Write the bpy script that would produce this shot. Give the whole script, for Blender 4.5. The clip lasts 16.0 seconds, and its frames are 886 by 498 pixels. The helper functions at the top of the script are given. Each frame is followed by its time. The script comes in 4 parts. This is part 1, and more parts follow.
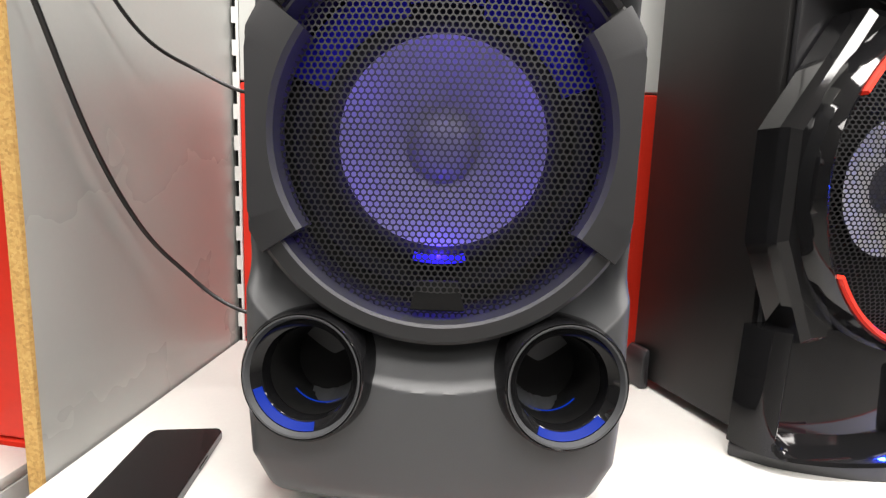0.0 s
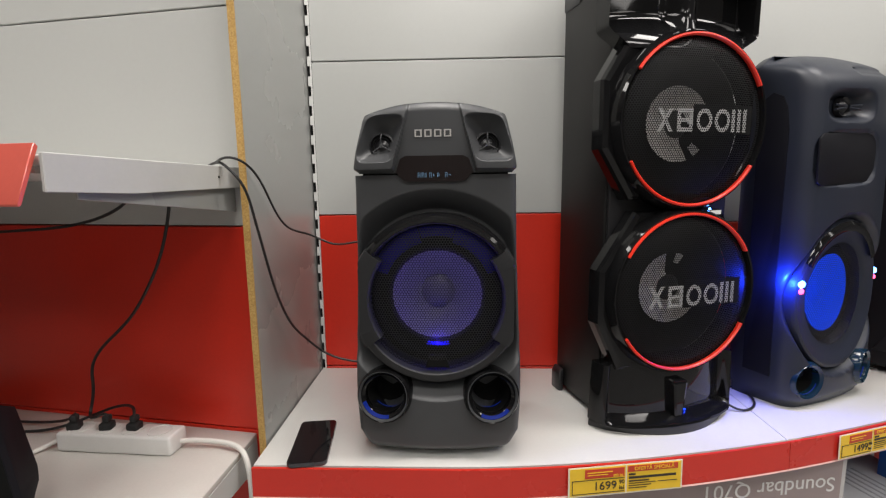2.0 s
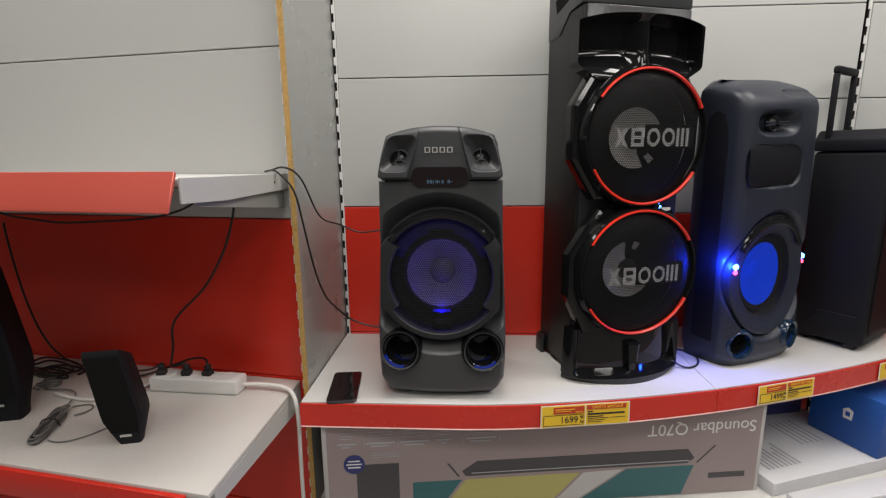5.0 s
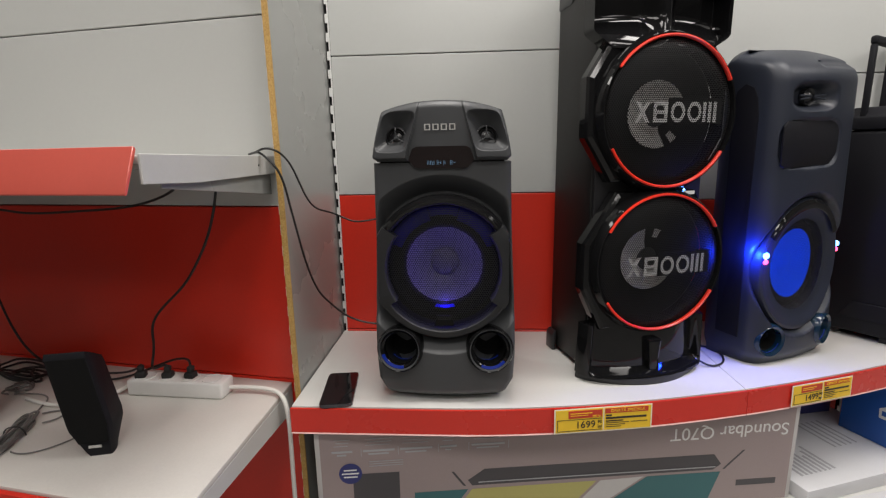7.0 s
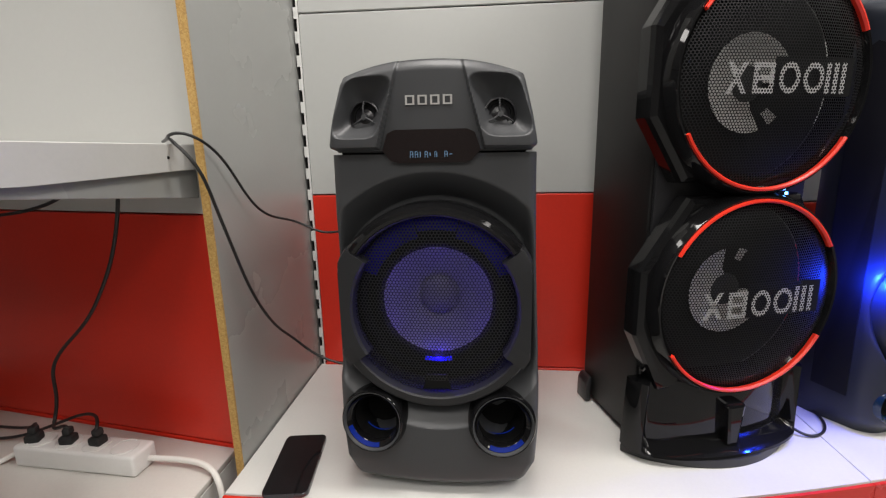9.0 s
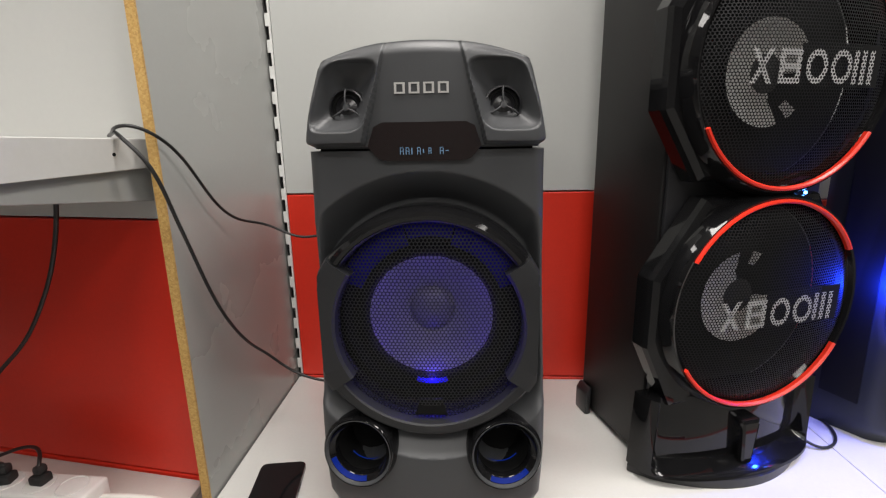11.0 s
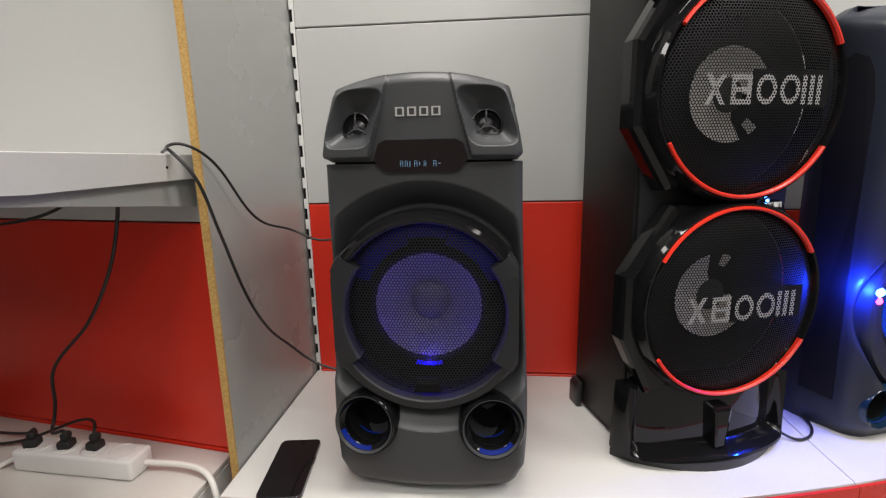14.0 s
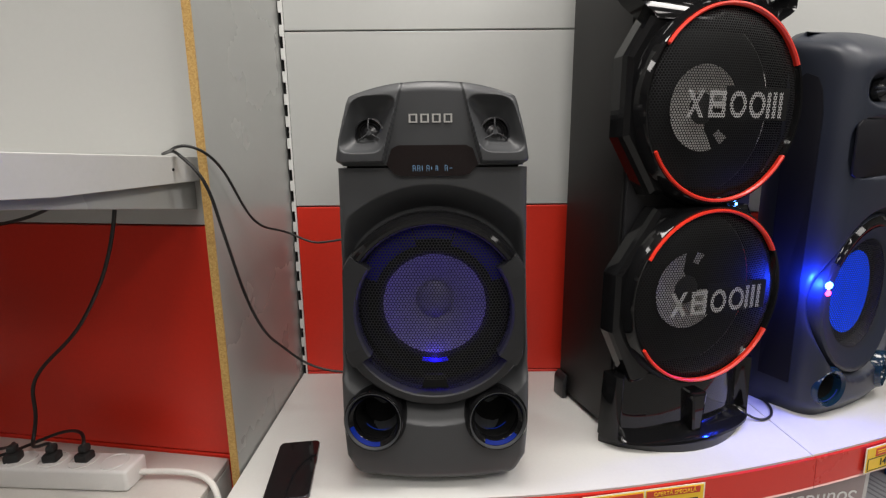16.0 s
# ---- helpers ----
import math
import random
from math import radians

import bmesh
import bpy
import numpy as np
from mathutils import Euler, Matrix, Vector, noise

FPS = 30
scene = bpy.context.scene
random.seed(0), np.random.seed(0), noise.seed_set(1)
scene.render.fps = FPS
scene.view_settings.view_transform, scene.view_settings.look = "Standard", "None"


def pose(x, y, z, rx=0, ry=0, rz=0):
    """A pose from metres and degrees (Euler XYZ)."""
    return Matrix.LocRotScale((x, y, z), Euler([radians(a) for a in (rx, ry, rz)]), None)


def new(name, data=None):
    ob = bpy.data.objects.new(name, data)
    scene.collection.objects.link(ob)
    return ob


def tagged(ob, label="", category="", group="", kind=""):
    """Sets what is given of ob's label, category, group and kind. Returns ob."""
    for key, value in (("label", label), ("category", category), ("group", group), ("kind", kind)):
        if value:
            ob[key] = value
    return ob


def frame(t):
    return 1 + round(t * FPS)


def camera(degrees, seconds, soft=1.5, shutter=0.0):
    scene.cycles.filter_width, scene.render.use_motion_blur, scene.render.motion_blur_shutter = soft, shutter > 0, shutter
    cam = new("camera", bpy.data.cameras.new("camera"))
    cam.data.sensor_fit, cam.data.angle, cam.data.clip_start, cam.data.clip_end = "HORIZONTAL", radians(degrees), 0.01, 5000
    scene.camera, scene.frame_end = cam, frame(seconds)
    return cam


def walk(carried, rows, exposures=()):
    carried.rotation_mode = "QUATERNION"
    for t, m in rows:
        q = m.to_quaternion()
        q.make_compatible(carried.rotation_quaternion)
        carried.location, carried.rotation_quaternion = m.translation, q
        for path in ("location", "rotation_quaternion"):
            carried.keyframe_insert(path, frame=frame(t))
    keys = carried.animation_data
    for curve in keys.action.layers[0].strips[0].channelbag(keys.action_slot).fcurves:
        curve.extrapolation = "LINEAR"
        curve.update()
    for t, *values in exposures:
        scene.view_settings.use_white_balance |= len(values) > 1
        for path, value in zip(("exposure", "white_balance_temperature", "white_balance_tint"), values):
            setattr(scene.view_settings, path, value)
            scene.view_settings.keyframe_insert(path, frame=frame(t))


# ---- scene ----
cam = camera(86.0, 16.0, soft=1.25)
# seconds, eye x y z, yaw, pitch, roll
ROWS = [
    (0, 0.0029, -0.7979, 1.0796, 0.824, -7.611, -1.927),
    (0.5, 0.0336, -0.9263, 1.1375, 3.246, -6.373, -0.171),
    (1, 0.0525, -1.0514, 1.2158, 3.140, -7.894, 1.626),
    (1.5, 0.0385, -1.1890, 1.2830, 2.292, -8.418, 1.525),
    (2, 0.0414, -1.2844, 1.3349, 2.074, -8.562, 0.711),
    (2.5, 0.0491, -1.3714, 1.3615, 2.179, -8.468, 0.479),
    (3, 0.0554, -1.4664, 1.3861, 2.445, -8.234, 0.634),
    (3.5, 0.0524, -1.5171, 1.3973, 2.986, -9.983, 0.617),
    (4, 0.0627, -1.5384, 1.4001, 3.068, -10.755, 0.224),
    (6.5, 0.0601, -1.5046, 1.3765, 3.063, -11.459, 1.213),
    (7, 0.0575, -1.4346, 1.3619, 3.311, -11.589, 1.060),
    (7.5, 0.0621, -1.3493, 1.3438, 4.683, -11.530, 1.055),
    (8, 0.0916, -1.2747, 1.3405, 7.092, -11.363, 0.431),
    (8.5, 0.0881, -1.2159, 1.3320, 7.320, -11.579, 1.304),
    (9, 0.0751, -1.1022, 1.3563, 5.401, -12.756, 1.057),
    (11.5, 0.0434, -1.0138, 1.3577, 2.407, -13.629, 1.020),
    (12, 0.0449, -1.0085, 1.3520, 2.181, -13.762, 1.035),
    (12.5, 0.0491, -1.0103, 1.3491, 2.216, -13.648, 0.765),
    (13, 0.0552, -1.0289, 1.3501, 2.550, -13.145, 0.864),
    (13.5, 0.0704, -1.0664, 1.3535, 3.468, -12.349, 0.861),
    (14, 0.0927, -1.1219, 1.3551, 5.399, -11.560, 1.182),
    (14.5, 0.1006, -1.1668, 1.3574, 6.436, -11.579, 1.691),
    (15, 0.0613, -1.1531, 1.3619, 3.795, -11.495, 0.652),
    (15.5, 0.0185, -1.1570, 1.3591, 0.295, -11.618, 0.478),
    (16, 0.0089, -1.1587, 1.3597, -0.250, -11.294, 0.529),
]
# the film camera opens up while it is close to the dark speaker
STOPS = [(0, 1.47), (0.5, 1.10), (1, 0.80), (1.5, 0.45), (2, 0.18), (3, -0.08), (4, -0.08), (6.5, -0.08), (7, -0.02), (8, 0.08), (9, 0.20), (11.5, 0.36), (12.5, 0.38), (14, 0.22), (15, 0.10), (16, 0.10)]
walk(cam, [(t, pose(x, y, z, 90 + pitch, roll, yaw)) for t, x, y, z, yaw, pitch, roll in ROWS], STOPS)

# ---- world and lights ----
world = bpy.data.worlds.new("world")
scene.world = world
world.use_nodes = True
world.node_tree.nodes["Background"].inputs[0].default_value = (0.9, 0.95, 1.0, 1)
world.node_tree.nodes["Background"].inputs[1].default_value = 0.15

CEIL = 3.1
LAMP_W = 14.3
SIDE_W = 2.6
WOOFER_W = 0.030
LIGHTS = [(x, y) for y in (-0.7, -2.1, -3.7) for x in (-1.4, 0.0, 1.35, 2.7)]
LAMP_ROW = {-0.7: 1.40, -2.1: 0.92, -3.7: 0.60}
LAMP_COLUMN = {-1.4: 0.70, 0.0: 1.15, 1.35: 1.10, 2.7: 0.65}


def area(name, loc, sx, sy, watts, colour):
    lamp = bpy.data.lights.new(name, "AREA")
    lamp.shape, lamp.size, lamp.size_y, lamp.energy, lamp.color = "RECTANGLE", sx, sy, watts, colour
    ob = new(name, lamp)
    ob.location = loc
    return ob


def point(name, loc, radius, watts, colour):
    lamp = bpy.data.lights.new(name, "POINT")
    lamp.shadow_soft_size, lamp.energy, lamp.color = radius, watts, colour
    ob = new(name, lamp)
    ob.location = loc
    return ob


for lx, ly in LIGHTS:
    area("ceiling_lamp", (lx, ly, CEIL - 0.075), 0.58, 0.58, LAMP_W * LAMP_ROW[ly] * LAMP_COLUMN[lx], (1.0, 0.955, 0.91))


# ---- materials ----
class Nodes:
    """A principled material and a short way to add nodes to it."""

    def __init__(self, name):
        self.mat = bpy.data.materials.new(name)
        self.mat.use_nodes = True
        self.tree = self.mat.node_tree
        self.bsdf = self.tree.nodes["Principled BSDF"]
        self.out = self.tree.nodes["Material Output"]
        self.coord = self.tree.nodes.new("ShaderNodeTexCoord")

    def add(self, kind, **values):
        node = self.tree.nodes.new(kind)
        for key, value in values.items():
            node.inputs[key].default_value = value
        return node

    def link(self, a, b):
        self.tree.links.new(a, b)

    def math(self, op, a, b=0.0, c=None):
        node = self.tree.nodes.new("ShaderNodeMath")
        node.operation = op
        for i, v in enumerate((a, b) if c is None else (a, b, c)):
            if isinstance(v, (int, float)):
                node.inputs[i].default_value = v
            else:
                self.link(v, node.inputs[i])
        return node.outputs[0]


def paint(name, colour, rough=0.5, metal=0.0, vary=0.08, big=3.0, fine=220.0, bump=0.05, stretch=(1, 1, 1), spec=0.5, coat=0.0, rough_vary=0.08):
    """A surface with stains at a large scale, grain at a fine one and slight relief."""
    n = Nodes(name)
    mapping = n.add("ShaderNodeMapping", Scale=stretch)
    n.link(n.coord.outputs["Object"], mapping.inputs["Vector"])
    large = n.add("ShaderNodeTexNoise", Scale=big, Detail=5.0, Roughness=0.6)
    small = n.add("ShaderNodeTexNoise", Scale=fine, Detail=3.0, Roughness=0.7)
    for tex in (large, small):
        n.link(mapping.outputs[0], tex.inputs["Vector"])
    mix = n.math("ADD", n.math("MULTIPLY", large.outputs["Fac"], 0.65), n.math("MULTIPLY", small.outputs["Fac"], 0.35))
    ramp = n.add("ShaderNodeValToRGB")
    ramp.color_ramp.elements[0].position, ramp.color_ramp.elements[1].position = 0.3, 0.7
    ramp.color_ramp.elements[0].color = tuple(c * (1 - vary) for c in colour) + (1,)
    ramp.color_ramp.elements[1].color = tuple(min(1, c * (1 + vary)) for c in colour) + (1,)
    n.link(mix, ramp.inputs["Fac"])
    n.link(ramp.outputs["Color"], n.bsdf.inputs["Base Color"])
    n.link(n.math("ADD", n.math("MULTIPLY", large.outputs["Fac"], rough_vary * 2), rough - rough_vary), n.bsdf.inputs["Roughness"])
    n.bsdf.inputs["Metallic"].default_value = metal
    n.bsdf.inputs["Specular IOR Level"].default_value = spec
    n.bsdf.inputs["Coat Weight"].default_value = coat
    n.bsdf.inputs["Coat Roughness"].default_value = 0.03
    if bump:
        relief = n.add("ShaderNodeBump", Strength=bump, Distance=0.001)
        n.link(small.outputs["Fac"], relief.inputs["Height"])
        n.link(relief.outputs[0], n.bsdf.inputs["Normal"])
    return n.mat


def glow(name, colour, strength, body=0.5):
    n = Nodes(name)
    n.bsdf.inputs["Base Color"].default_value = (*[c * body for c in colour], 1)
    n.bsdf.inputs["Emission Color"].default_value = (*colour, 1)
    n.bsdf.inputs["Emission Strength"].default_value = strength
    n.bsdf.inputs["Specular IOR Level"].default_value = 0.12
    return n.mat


def mesh_grille(name, colour, pitch, hole, rough=0.4, metal=0.6):
    """Perforated sheet: round holes in a staggered grid, punched right through, in the local x-z plane."""
    n = Nodes(name)
    sep = n.add("ShaderNodeSeparateXYZ")
    n.link(n.coord.outputs["Object"], sep.inputs[0])
    px, pz = pitch, pitch * 1.732

    def cell(off):
        fx = n.math("SUBTRACT", n.math("FRACT", n.math("ADD", n.math("DIVIDE", sep.outputs["X"], px), 100 + off)), 0.5)
        fz = n.math("SUBTRACT", n.math("FRACT", n.math("ADD", n.math("DIVIDE", sep.outputs["Z"], pz), 100 + off)), 0.5)
        fx, fz = n.math("MULTIPLY", fx, px), n.math("MULTIPLY", fz, pz)
        return n.math("SQRT", n.math("ADD", n.math("MULTIPLY", fx, fx), n.math("MULTIPLY", fz, fz)))

    near = n.math("MINIMUM", cell(0.0), cell(0.5))
    gap = n.math("LESS_THAN", near, hole / 2)
    n.bsdf.inputs["Base Color"].default_value = (*colour, 1)
    n.bsdf.inputs["Roughness"].default_value = rough
    n.bsdf.inputs["Metallic"].default_value = metal
    clear = n.add("ShaderNodeBsdfTransparent")
    mix = n.add("ShaderNodeMixShader")
    n.link(gap, mix.inputs[0])
    n.link(n.bsdf.outputs[0], mix.inputs[1])
    n.link(clear.outputs[0], mix.inputs[2])
    n.link(mix.outputs[0], n.out.inputs["Surface"])
    return n.mat


def chipboard():
    """Raw chipboard edge: pressed flakes in yellow-brown."""
    n = Nodes("chipboard")
    vor = n.add("ShaderNodeTexVoronoi", Scale=420.0)
    noi = n.add("ShaderNodeTexNoise", Scale=60.0, Detail=6.0)
    n.link(n.coord.outputs["Object"], vor.inputs["Vector"])
    n.link(n.coord.outputs["Object"], noi.inputs["Vector"])
    ramp = n.add("ShaderNodeValToRGB")
    e = ramp.color_ramp.elements
    e[0].position, e[0].color = 0.10, (0.36, 0.21, 0.065, 1)
    e[1].position, e[1].color = 0.42, (0.50, 0.30, 0.09, 1)
    mid = e.new(0.8)
    mid.color = (0.58, 0.38, 0.13, 1)
    sep = n.add("ShaderNodeSeparateColor")
    n.link(vor.outputs["Color"], sep.inputs[0])
    n.link(n.math("ADD", n.math("MULTIPLY", sep.outputs[0], 0.55), n.math("MULTIPLY", noi.outputs["Fac"], 0.45)), ramp.inputs["Fac"])
    n.link(ramp.outputs["Color"], n.bsdf.inputs["Base Color"])
    n.bsdf.inputs["Roughness"].default_value = 0.85
    relief = n.add("ShaderNodeBump", Strength=0.5, Distance=0.001)
    n.link(sep.outputs[0], relief.inputs["Height"])
    n.link(relief.outputs[0], n.bsdf.inputs["Normal"])
    return n.mat


M_WALL = paint("grey_lacquered_panel", (0.51, 0.518, 0.50), 0.30, vary=0.03, big=1.1, fine=90, bump=0.03, rough_vary=0.05)
M_DIV = paint("grey_laminate", (0.36, 0.365, 0.35), 0.27, vary=0.03, big=2.0, fine=150, bump=0.04, rough_vary=0.03)
M_RED = paint("red_lacquered_panel", (0.68, 0.030, 0.013), 0.38, vary=0.08, big=2.2, fine=120, bump=0.03, rough_vary=0.12)
M_LIP = paint("red_plastic_strip", (0.60, 0.03, 0.018), 0.28, vary=0.05, big=4, fine=150, bump=0.02)
# strip red, paled in its base colour for the ceiling's reflection
M_LIP_SHEEN = paint("red_strip_with_sheen", (0.62, 0.105, 0.075), 0.30, vary=0.05, big=3, fine=150, bump=0.02, spec=0.8)
M_BRACKET = paint("grey_painted_steel", (0.52, 0.515, 0.495), 0.4, vary=0.05, big=8, fine=150, bump=0.03)
# main shelf's enamel, darkened and warmed for the shade under the upper shelf
M_SHELF_SHADED = paint("shaded_enamel_shelf", (0.57, 0.545, 0.51), 0.36, vary=0.07, big=5, fine=180, bump=0.04, rough_vary=0.1)
M_LIP_EDGE = paint("clear_strip_edge", (0.72, 0.45, 0.42), 0.2, vary=0.05)
M_SHELF = paint("white_enamel_shelf", (0.63, 0.625, 0.60), 0.34, vary=0.05, big=6, fine=180, bump=0.04, rough_vary=0.1)
M_STEEL = paint("white_painted_steel", (0.62, 0.61, 0.59), 0.4, vary=0.05, big=8, fine=150, bump=0.03)
M_SLOT = paint("slotted_steel", (0.72, 0.72, 0.70), 0.35, vary=0.06)
M_BLACK = paint("black_void", (0.008, 0.008, 0.008), 0.85, vary=0.2, spec=0.12)
M_TROLLEY = paint("black_trolley_plastic", (0.008, 0.008, 0.011), 0.6, spec=0.22, vary=0.15, big=5, fine=700, bump=0.15)
M_CHIP = chipboard()
M_CASE = paint("charcoal_plastic", (0.051, 0.053, 0.056), 0.40, vary=0.1, big=7, fine=900, bump=0.12, rough_vary=0.06)
M_CASE_SIDE = paint("black_vinyl_wrap", (0.011, 0.0105, 0.0105), 0.46, spec=0.38, vary=0.15, big=5, fine=700, bump=0.15)
M_SATIN = paint("satin_black_plastic", (0.018, 0.018, 0.020), 0.3, vary=0.1, big=9, fine=600, bump=0.04)
M_MATT = paint("matt_black_plastic", (0.017, 0.0175, 0.019), 0.45, spec=0.4, vary=0.1, big=9, fine=800, bump=0.08)
M_GLOSS = paint("piano_black", (0.0065, 0.0065, 0.007), 0.06, vary=0.2, big=8, fine=400, bump=0.0, rough_vary=0.02, spec=0.34)
M_CONE_PALE = paint("pale_speaker_cone", (0.40, 0.40, 0.39), 0.55, vary=0.08, big=20, fine=500, bump=0.1)
M_CONE = paint("speaker_cone_grey", (0.12, 0.12, 0.122), 0.6, vary=0.08, big=20, fine=500, bump=0.1)
M_CAP = paint("dust_cap", (0.10, 0.10, 0.104), 0.45, vary=0.1, big=20, fine=500)
M_RUBBER = paint("black_rubber", (0.017, 0.017, 0.017), 0.65, vary=0.15)
M_GRILLE = mesh_grille("perforated_black_steel", (0.022, 0.022, 0.023), 0.0050, 0.0039, rough=0.45, metal=0.4)
M_GRILLE_FINE = mesh_grille("fine_black_mesh", (0.016, 0.016, 0.017), 0.0048, 0.0036, rough=0.6, metal=0.7)
M_SILVER = paint("brushed_silver", (0.62, 0.61, 0.59), 0.3, metal=0.45, vary=0.08)
M_PRINT = mesh_grille("silver_dot_print", (0.36, 0.36, 0.36), 0.0050, 0.0035, rough=0.5, metal=0.1)
M_RING = paint("red_ring_plastic", (0.80, 0.035, 0.015), 0.35, vary=0.06)
M_GLASS_BLK = paint("smoked_display", (0.012, 0.008, 0.008), 0.05, spec=0.6, vary=0.1, bump=0.0, rough_vary=0.02)
M_SEG = glow("display_segments", (0.30, 0.55, 0.85), 0.045)
M_VIOLET = glow("violet_light_strip", (0.05, 0.035, 1.0), 0.055)
M_BLUE = glow("blue_port_light", (0.004, 0.07, 0.9), 0.13, 0.06)
# blue lamp light on the cone, given as the cone's own emission
M_GLOW_CONE = glow("emissive_blue_cone", (0.0, 0.07, 1.0), 0.55)
# violet glow round the woofer, put in as weak emission
M_VIOLET_MID = glow("violet_glow_arc", (0.05, 0.035, 1.0), 0.0125, 0.12)
M_VIOLET_DIM = glow("faint_violet_glow_arc", (0.05, 0.035, 1.0), 0.007, 0.10)
M_LED_BLUE = glow("blue_led", (0.10, 0.32, 1.0), 9.0)
M_LED_RED = glow("red_led", (1.0, 0.06, 0.14), 6.0)
M_CABLE = paint("black_cable", (0.012, 0.012, 0.012), 0.45, vary=0.1)
M_CABLE_GREY = paint("grey_cable", (0.16, 0.155, 0.15), 0.5, vary=0.1)
M_CABLE_WHITE = paint("white_cable", (0.72, 0.70, 0.66), 0.45, vary=0.04)
M_SOCKET = paint("white_socket_plastic", (0.74, 0.73, 0.71), 0.4, vary=0.04, big=15)
M_PHONE = paint("phone_glass", (0.006, 0.006, 0.007), 0.06, vary=0.1, bump=0.0, rough_vary=0.03)
M_PHONE_RIM = paint("phone_rim", (0.10, 0.10, 0.11), 0.25, metal=0.8, vary=0.1)
M_TAG = paint("yellow_label_paper", (0.85, 0.55, 0.03), 0.45, vary=0.04, big=20, bump=0.02)
M_TAG_RED = paint("label_red_ink", (0.55, 0.05, 0.02), 0.5, vary=0.05)
M_INK = paint("label_black_ink", (0.03, 0.025, 0.02), 0.5, vary=0.1)
M_TAG_EDGE = paint("label_sleeve", (0.85, 0.80, 0.62), 0.25, vary=0.04)
M_BOX = paint("mauve_printed_carton", (0.32, 0.255, 0.25), 0.42, vary=0.06, big=3, fine=200, bump=0.03)
M_BOX_EDGE = paint("pale_carton_border", (0.52, 0.50, 0.49), 0.5, vary=0.05)
M_BOX_INK = paint("white_carton_print", (0.78, 0.77, 0.76), 0.5, vary=0.03)
M_BOX_DARK = paint("dark_carton_print", (0.06, 0.055, 0.06), 0.45, vary=0.08)
M_TEAL = paint("teal_carton_print", (0.03, 0.13, 0.14), 0.45, vary=0.06)
M_GOLD = paint("olive_carton_print", (0.44, 0.40, 0.13), 0.45, vary=0.06)
M_NAVY = paint("navy_print_and_shade", (0.03, 0.035, 0.16), 0.45, vary=0.06)
M_BLUEBOX = paint("blue_carton", (0.012, 0.085, 0.36), 0.5, vary=0.06, big=5)
M_WHITEBOX = paint("white_carton", (0.66, 0.66, 0.68), 0.45, vary=0.05, big=5)
M_GREYINK = paint("grey_carton_print", (0.40, 0.40, 0.42), 0.5, vary=0.04)
M_FLOOR = paint("store_floor", (0.38, 0.375, 0.36), 0.3, vary=0.08, big=2, fine=60)
M_CEIL = paint("ceiling_tile", (0.72, 0.72, 0.70), 0.8, vary=0.04, big=4, fine=120, bump=0.2)
M_FAR = paint("far_store_wall", (0.28, 0.275, 0.265), 0.6, vary=0.08, big=1)
M_TEALGLASS = paint("tinted_port_ring", (0.006, 0.022, 0.042), 0.15, vary=0.1)
M_NAVYCASE = paint("dark_slate_plastic", (0.019, 0.023, 0.035), 0.42, vary=0.1, big=7, fine=700, bump=0.1)


# ---- mesh helpers ----
def finish(ob, smooth=True, angle=35.0):
    if smooth:
        ob.data.polygons.foreach_set("use_smooth", [True] * len(ob.data.polygons))
        ob.data.set_sharp_from_angle(angle=radians(angle))
    return ob


def part(name, bm, material, parent=None, label="", m=None, smooth=True, angle=35.0):
    """Links a bmesh as one mesh object, under a thing or a part if one is given."""
    bmesh.ops.recalc_face_normals(bm, faces=bm.faces)
    me = bpy.data.meshes.new(name)
    bm.to_mesh(me)
    bm.free()
    me.materials.append(material)
    ob = new(name, me)
    if parent is not None:
        ob.parent = parent
    if m is not None:
        ob.matrix_basis = m
    if label:
        tagged(ob, label)
    return finish(ob, smooth, angle)


def thing(name, m, label, category, group=""):
    ob = new(name)
    ob.empty_display_size = 0.05
    ob.matrix_basis = m
    return tagged(ob, label, category, group)


def block(x0, x1, y0, y1, z0, z1, bevel=0.0, seg=2, bm=None):
    own = bm is None
    bm = bm or bmesh.new()
    made = bmesh.ops.create_cube(bm, size=1.0)["verts"]
    for v in made:
        v.co = Vector(((x0 + x1) / 2 + v.co.x * (x1 - x0), (y0 + y1) / 2 + v.co.y * (y1 - y0), (z0 + z1) / 2 + v.co.z * (z1 - z0)))
    if bevel and own:
        bmesh.ops.bevel(bm, geom=bm.edges[:], offset=bevel, segments=seg, profile=0.5, affect="EDGES")
    return bm


def prism(outline, y0, y1, bevel=0.0, seg=2):
    """An outline in x-z pushed from y0 to y1."""
    bm = bmesh.new()
    front = [bm.verts.new((x, y0, z)) for x, z in outline]
    back = [bm.verts.new((x, y1, z)) for x, z in outline]
    bm.faces.new(front)
    bm.faces.new(back[::-1])
    for i in range(len(outline)):
        j = (i + 1) % len(outline)
        bm.faces.new((front[i], back[i], back[j], front[j]))
    if bevel:
        bmesh.ops.bevel(bm, geom=bm.edges[:], offset=bevel, segments=seg, profile=0.5, affect="EDGES")
    return bm


def slab(outline, z0, z1, bevel=0.0, seg=2):
    """An outline in x-y pushed from z0 to z1."""
    bm = bmesh.new()
    low = [bm.verts.new((x, y, z0)) for x, y in outline]
    top = [bm.verts.new((x, y, z1)) for x, y in outline]
    bm.faces.new(low[::-1])
    bm.faces.new(top)
    for i in range(len(outline)):
        j = (i + 1) % len(outline)
        bm.faces.new((low[i], low[j], top[j], top[i]))
    if bevel:
        bmesh.ops.bevel(bm, geom=bm.edges[:], offset=bevel, segments=seg, profile=0.5, affect="EDGES")
    return bm


